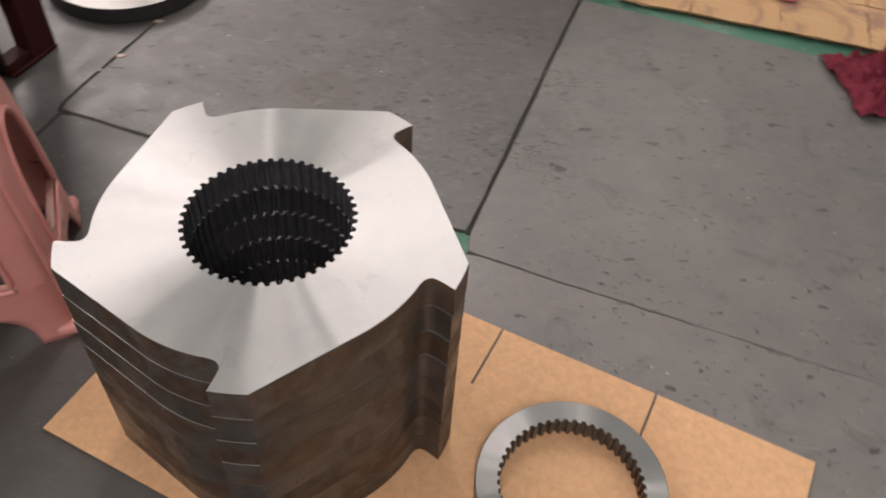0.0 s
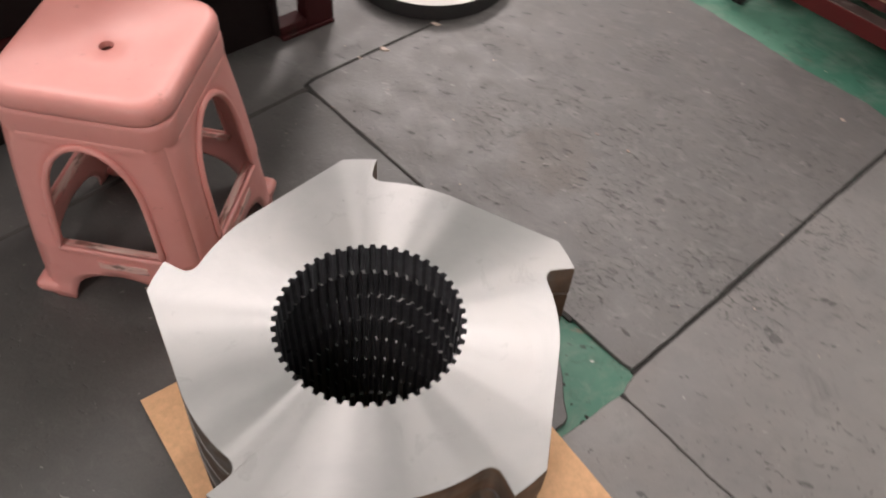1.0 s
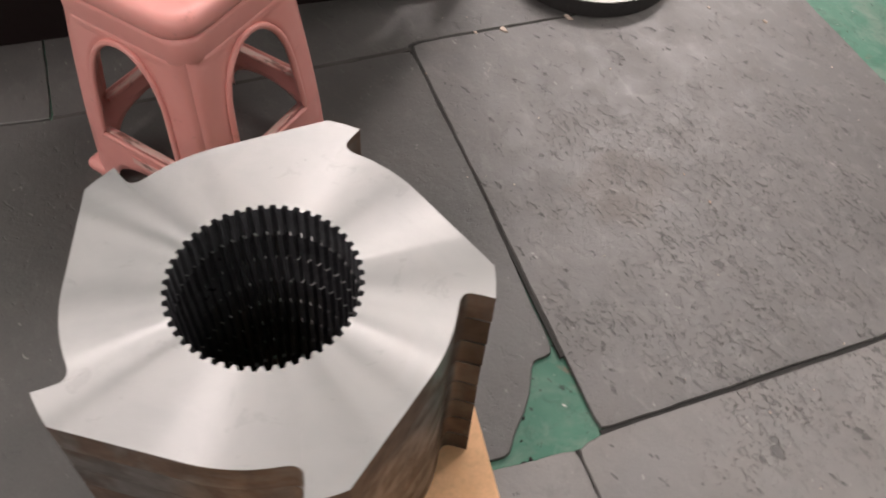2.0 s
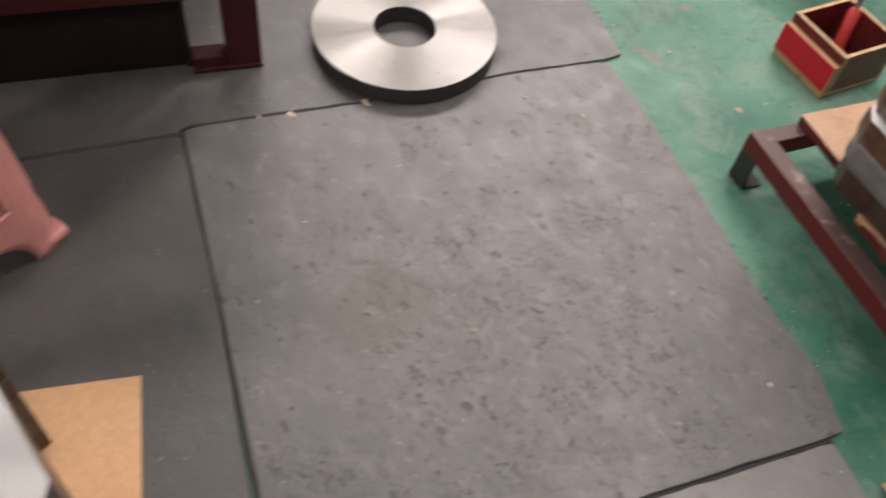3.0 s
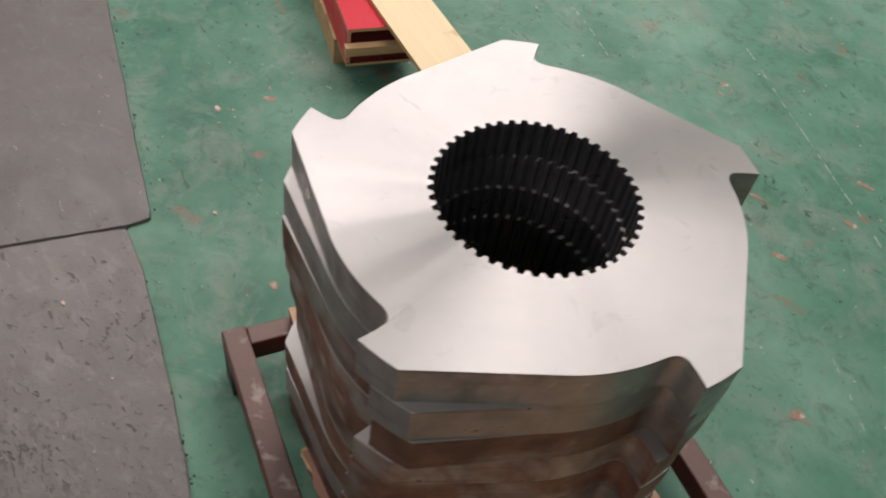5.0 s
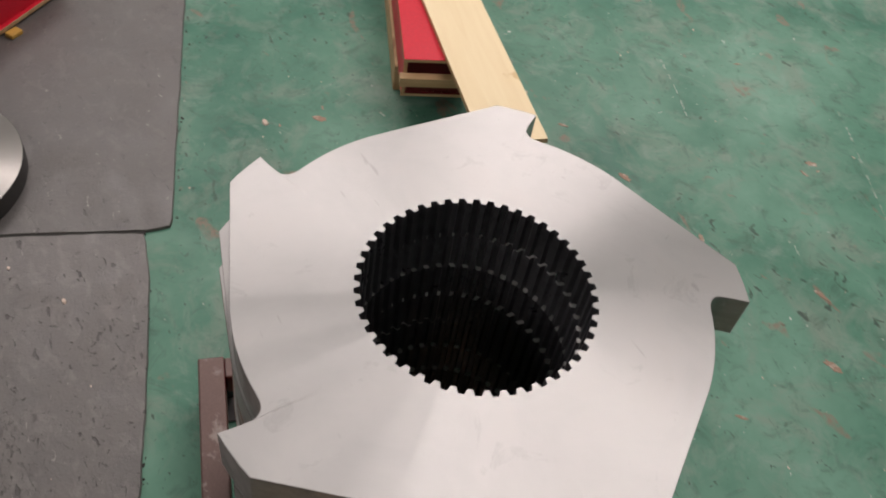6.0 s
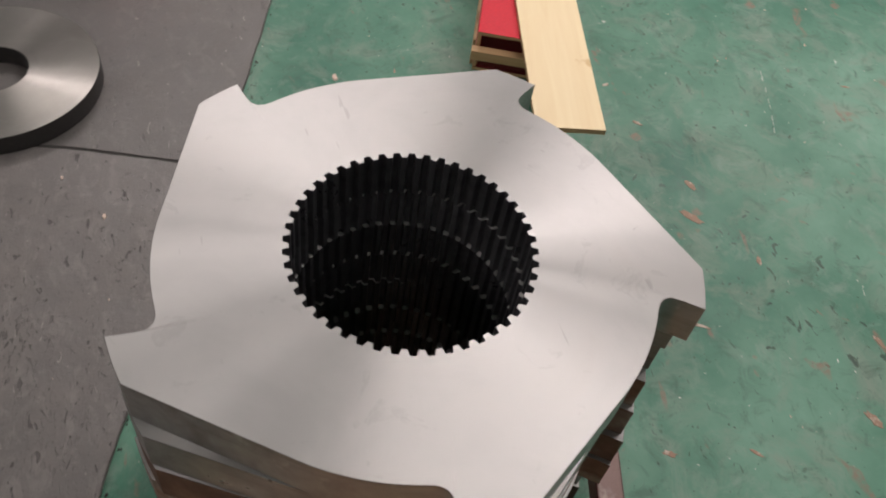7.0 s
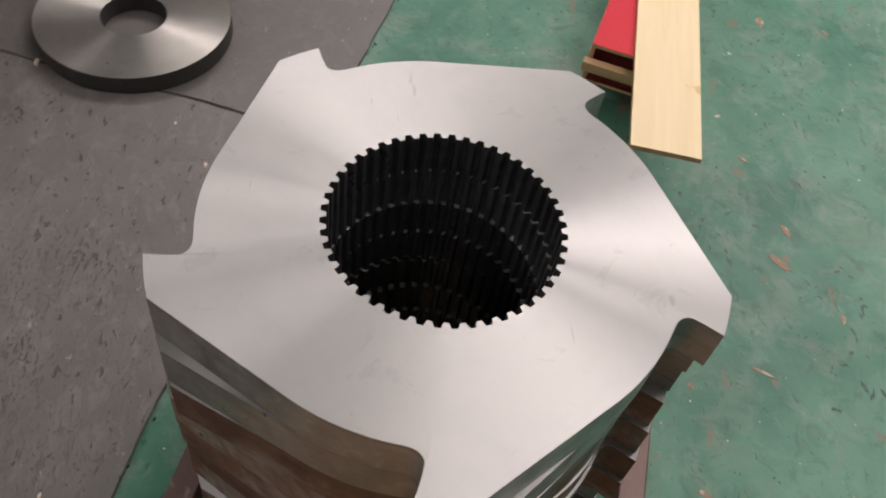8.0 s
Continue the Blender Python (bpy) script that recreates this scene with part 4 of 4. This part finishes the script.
def crate():
    """A flat red crate on runners: two shallow trays with a bare bar between them."""
    ang = math.degrees(math.atan2(0.92, 0.39))
    e = empty("plywood_crate", pose(-0.556, 3.226, 0, 0, 0, ang))       # x runs along the front, y away from it
    tagged(e, "flat red plywood crate with bare ply edges on runners", "crate", "red plywood boxes")
    W, D, t = 0.20, 0.62, 0.009
    z0, z1 = 0.072, 0.178
    mats = (RED_FILM, PLY)
    part("lid", slab_faces(W, D, t, (W / 2, D / 2, z1 - t), 2), mats, e)
    part("floor_panel", slab_faces(W, D, t, (W / 2, D / 2, z0), 2), (RED_FILM_SHADED, PLY), e)
    hgt = z1 - z0 - 2 * t
    for x in (t / 2, W - t / 2):
        part("side_panel", slab_faces(t, D, hgt, (x, D / 2, z0 + t), 0), mats, e)
    part("front_panel", slab_faces(W - 2 * t, t, hgt, (W / 2, 0.034, z0 + t), 1), (RED_FILM_SHADED, PLY), e)
    part("lower_panel", slab_faces(W - 2 * t - 0.002, t, 0.034, (W / 2, 0.012, z0 + t), 1), (RED_FILM_SHADED, PLY), e, "lower front panel with recess shade in its maroon")
    part("back_panel", slab_faces(W - 2 * t, t, hgt, (W / 2, D - 0.02, z0 + t), 1), mats, e)
    part("front_bar", slab_faces(W + 0.004, 0.022, 0.024, (W / 2 - 0.006, -0.0115, z0 + 0.045), 2), (PLY, PLY), e, "bare plywood bar across the front")
    for x in (0.010, W - 0.045):
        part("runner", slab_faces(0.032, D - 0.16, z0, (x, D / 2 + 0.03, 0), 2), (PLY, PLY), e, "bare wooden runner")


def plank():
    a = Vector((-0.232, 3.242))
    ob = obj_from("plank", edged_slab(1.00, 0.143, 0.012, 0.0, 21, 0.0003), (PLANK_MAT, PLY))
    ob.matrix_world = pose(a.x, a.y, 0.1790, 0, 0, 164.8) @ Matrix(((1, -0.05, 0, 0), (0, 1, 0, 0), (0, 0, 1, 0), (0, 0, 0, 1))) @ pose(0, -0.143, 0)
    tagged(ob, "pale unpainted wooden plank laid across the red crate", "plank")


def corner_box():
    ang = math.degrees(math.atan2(-0.62, -0.785))
    e = empty("plywood_box", pose(-1.118, 2.410, 0.0085, 0, 0, ang))
    tagged(e, "open red plywood box with pale ply edges on the mat", "box", "red plywood boxes")
    L, W, H, t = 0.34, 0.30, 0.16, 0.011
    mats = (RED_FILM, PLY)
    part("base", slab_faces(L, W, t, (L / 2, -W / 2, 0.006), 2), mats, e)
    for y in (-t / 2 - 0.012, -W + t / 2):
        part("side", slab_faces(L - 0.02, t, H - t, (L / 2, y, t + 0.0065)), mats, e)
    for x in (t / 2 + 0.012, L - t / 2):
        part("end", slab_faces(t, W - 2 * t - 0.026, H - t, (x, -W / 2, t + 0.0065), 0), mats, e)
    part("corner_post", slab_faces(0.012, 0.012, H + 0.004, (0.008, -0.008, t + 0.0065), 0), (PLY, PLY), e, "bare ply corner post")
    b = obj_from("wood_block", box(0.034, 0.024, 0.012, 0.002), YELLOW)
    b.matrix_world = pose(-1.152, 2.483, 0.0083, 0, 0, 122)
    tagged(b, "small yellow wooden block beside the red box", "wood block")


tool_box()
hammer()
loose_bolts()
crate()
plank()
corner_box()


# ---- dark red steel stand behind the stool ----
def stand():
    ang = math.degrees(math.atan2(-0.928, -0.373))
    e = empty("steel_stand", pose(-0.821, 1.881, 0.0083, 0, 0, ang))      # x along the front, y towards the open floor is positive
    tagged(e, "dark red painted steel stand with dark panels and red rail", "stand")
    def bar(name, x0, x1, y0, y1, z0, z1, mat, label=""):
        part(name, box(x1 - x0, y1 - y0, z1 - z0, 0.002, ((x0 + x1) / 2, (y0 + y1) / 2, z0)), mat, e, label)
    bar("post", 0.0, 0.076, -0.050, 0.0, 0.012, 0.80, STAND_RED_SHADED)
    bar("foot_plate", 0.0, 0.150, -0.062, 0.004, 0.0, 0.012, STAND_RED_SHADED)
    bar("foot_bar", 0.077, 0.150, -0.050, -0.004, 0.013, 0.036, STAND_RED_SHADED)
    bar("front_panel", 0.152, 1.25, -0.045, -0.030, 0.0, 0.196, STAND_SHADE_DARK, "steel front panel darkened for the recess shade")
    bar("upright", 0.150, 0.163, -0.029, -0.006, 0.013, 0.196, STAND_SHADE_DARK)
    bar("rail", 0.078, 1.25, -0.040, 0.006, 0.198, 0.236, STAND_RED_SHADED, "red painted front rail")
    # Above the rail all is unseen, added to keep lamp light off the mats.
    bar("side_panel", 1.252, 1.264, -0.60, -0.03, 0.0, 0.800, STAND_SHADE_DARK)
    bar("back_panel", 0.0, 1.25, -0.62, -0.605, 0.0, 0.800, STAND_SHADE_DARK)
    bar("unseen_top_panel", 0.0, 1.262, -0.62, -0.002, 0.802, 0.820, STAND_SHADE_DARK)
    bar("unseen_upper_panel", 0.078, 1.188, -0.045, -0.030, 0.240, 0.800, STAND_SHADE_DARK)
    for x in (0.0, 1.19):
        bar("back_post", x, x + 0.06, -0.60, -0.55, 0.012, 0.80, STAND_RED_SHADED)
    bar("post", 1.19, 1.25, -0.028, 0.0, 0.0, 0.80, STAND_RED_SHADED)


stand()


# ---- chips and swarf on the floor ----
def debris():
    rnd = random.Random(7)
    bm = bmesh.new()
    spots = [(-0.655, 1.854, 0.012), (-0.602, 2.012, 0.014), (-0.311, 2.404, 0.008), (-0.005, 1.849, 0.005), (-0.429, 2.330, 0.004),
             (-0.685, 1.793, 0.005), (0.388, 2.229, 0.006), (-0.367, 2.754, 0.008), (-0.655, 2.930, 0.012)]
    for k in range(70):
        spots.append((rnd.uniform(-0.9, 1.3), rnd.uniform(0.9, 2.6), rnd.uniform(0.0012, 0.003)))
    for k in range(60):
        spots.append((rnd.uniform(-0.9, 1.2), rnd.uniform(2.7, 4.4), rnd.uniform(0.0015, 0.0045)))
    for x, y, s in spots:
        z = 0.0088 if y < 2.55 - 0.36 * (x + 0.4) else 0.0004
        n = rnd.randint(4, 6)
        a0 = rnd.uniform(0, math.tau)
        ring = [(x + s * rnd.uniform(0.6, 1.1) * math.cos(a0 + i * math.tau / n) * 1.3, y + s * rnd.uniform(0.4, 0.8) * math.sin(a0 + i * math.tau / n)) for i in range(n)]
        lo = verts(bm, [(px, py, z) for px, py in ring])
        hi = verts(bm, [(x + (px - x) * 0.8, y + (py - y) * 0.8, z + min(0.003, s * 0.35)) for px, py in ring])
        loft(bm, [lo, hi], True, True)
    ob = obj_from("floor_chips", bm, CHIP)
    tagged(ob, "scattered small pale chips and flakes on the floor", "debris", kind="stuff")


debris()


def rubber_crumbs():
    """Torn black crumbs along the open edges of the mats."""
    rnd = random.Random(19)
    bm = bmesh.new()
    edges = [((0.5349, 2.2622), (0.2295, 2.3868)), ((0.2295, 2.3868), (-0.4195, 2.5940)), ((-0.4191, 2.6453), (-1.1780, 2.9148)), ((0.1568, 1.1826), (0.0677, 1.3032)), ((0.1559, 1.1167), (0.2134, 1.2593))]
    for a, b in edges:
        a, b = Vector(a), Vector(b)
        out = Vector((-(b - a).y, (b - a).x)).normalized()
        if out.y < 0:
            out = -out
        for k in range(int((b - a).length / 0.040)):
            p = a.lerp(b, rnd.random()) + out * abs(rnd.gauss(0.0, 0.0035))
            s = rnd.uniform(0.0010, 0.0030)
            n, a0, st = 5, rnd.uniform(0, 6.28), rnd.uniform(1.0, 2.4)
            d = (b - a).normalized()
            ring = [p + d * (s * st * rnd.uniform(0.7, 1.1) * math.cos(a0 + i * math.tau / n)) + out * (s * rnd.uniform(0.7, 1.1) * math.sin(a0 + i * math.tau / n)) for i in range(n)]
            lo = verts(bm, [(q.x, q.y, 0.0004) for q in ring])
            hi = verts(bm, [(p.x + (q.x - p.x) * 0.7, p.y + (q.y - p.y) * 0.7, 0.0004 + s * 0.8) for q in ring])
            loft(bm, [lo, hi], True, True)
    tagged(obj_from("rubber_crumbs", bm, DARK_DIRT), "small torn black rubber crumbs along the mat edges", "debris", kind="stuff")


rubber_crumbs()


def floor_scrapes():
    """Ragged patches where the green paint is scraped to brown concrete, lying as a film on the paint."""
    rnd = random.Random(23)
    spots = [(-0.096, 3.597, 0.034, 0.011, 35), (-0.182, 3.638, 0.018, 0.009, 20), (0.470, 3.955, 0.022, 0.010, 20), (0.430, 3.718, 0.024, 0.010, 20),
             (0.401, 3.302, 0.015, 0.006, 60), (0.438, 3.460, 0.016, 0.004, 40), (-0.911, 3.802, 0.022, 0.012, 0), (0.283, 3.833, 0.022, 0.006, 10),
             (0.694, 3.395, 0.020, 0.012, 70), (0.166, 3.479, 0.030, 0.004, 60), (0.194, 3.328, 0.009, 0.006, 10), (0.417, 4.109, 0.030, 0.008, 15),
             (-0.134, 2.751, 0.013, 0.009, 0), (-0.624, 3.053, 0.018, 0.010, 60), (-0.041, 4.122, 0.018, 0.009, 50), (-0.879, 3.980, 0.014, 0.006, 15)]
    for k in range(26):
        spots.append((rnd.uniform(-1.2, 1.6), rnd.uniform(2.9, 5.2), rnd.uniform(0.004, 0.016), rnd.uniform(0.002, 0.007), rnd.uniform(0, 180)))
    bm = bmesh.new()
    for x, y, a, b, turn in spots:
        n = 14
        m = pose(x, y, 0.0, 0, 0, turn)
        ring = []
        for i in range(n):
            t, f = math.tau * i / n, rnd.uniform(0.62, 1.12)
            ring.append(m @ Vector((a * f * math.cos(t), b * f * math.sin(t), 0.0003)))
        lo = verts(bm, [tuple(q) for q in ring])
        hi = verts(bm, [(x + (q.x - x) * 0.94, y + (q.y - y) * 0.94, 0.0010) for q in ring])
        loft(bm, [lo, hi], True, True)
    tagged(obj_from("floor_scrapes", bm, SCRAPE), "brown scraped patches in the worn green floor paint", "scrape", kind="stuff")


floor_scrapes()


def floor_scratches():
    """Long thin pale scratches dragged through the floor paint, a film of chalky dust."""
    rnd = random.Random(31)
    lines = [((-0.20, 4.37), (0.56, 3.95)), ((0.66, 3.57), (0.80, 3.475)), ((-0.05, 3.30), (0.10, 3.42)), ((-0.52, 4.02), (-0.30, 3.93))]
    bm = bmesh.new()
    for a, b in lines:
        a, b = Vector(a), Vector(b)
        side = Vector((-(b - a).y, (b - a).x)).normalized()
        n = int((b - a).length / 0.02)
        for k in range(n):
            if rnd.random() < 0.28:
                continue
            p, q = a.lerp(b, k / n), a.lerp(b, (k + rnd.uniform(0.6, 1.0)) / n)
            o = side * (0.010 * noise.noise(Vector((k * 0.09, a.x, 3.0))))
            h = rnd.uniform(0.0008, 0.0026)
            lo = verts(bm, [(*(p + o - side * h), 0.0003), (*(p + o + side * h), 0.0003), (*(q + o + side * h * 0.7), 0.0003), (*(q + o - side * h * 0.7), 0.0003)])
            hi = verts(bm, [(*(p + o - side * h), 0.0008), (*(p + o + side * h), 0.0008), (*(q + o + side * h * 0.7), 0.0008), (*(q + o - side * h * 0.7), 0.0008)])
            loft(bm, [lo, hi], True, True)
    tagged(obj_from("floor_scratches", bm, CHALK), "long thin pale scratches in the green floor paint", "scratch", kind="stuff")


floor_scratches()
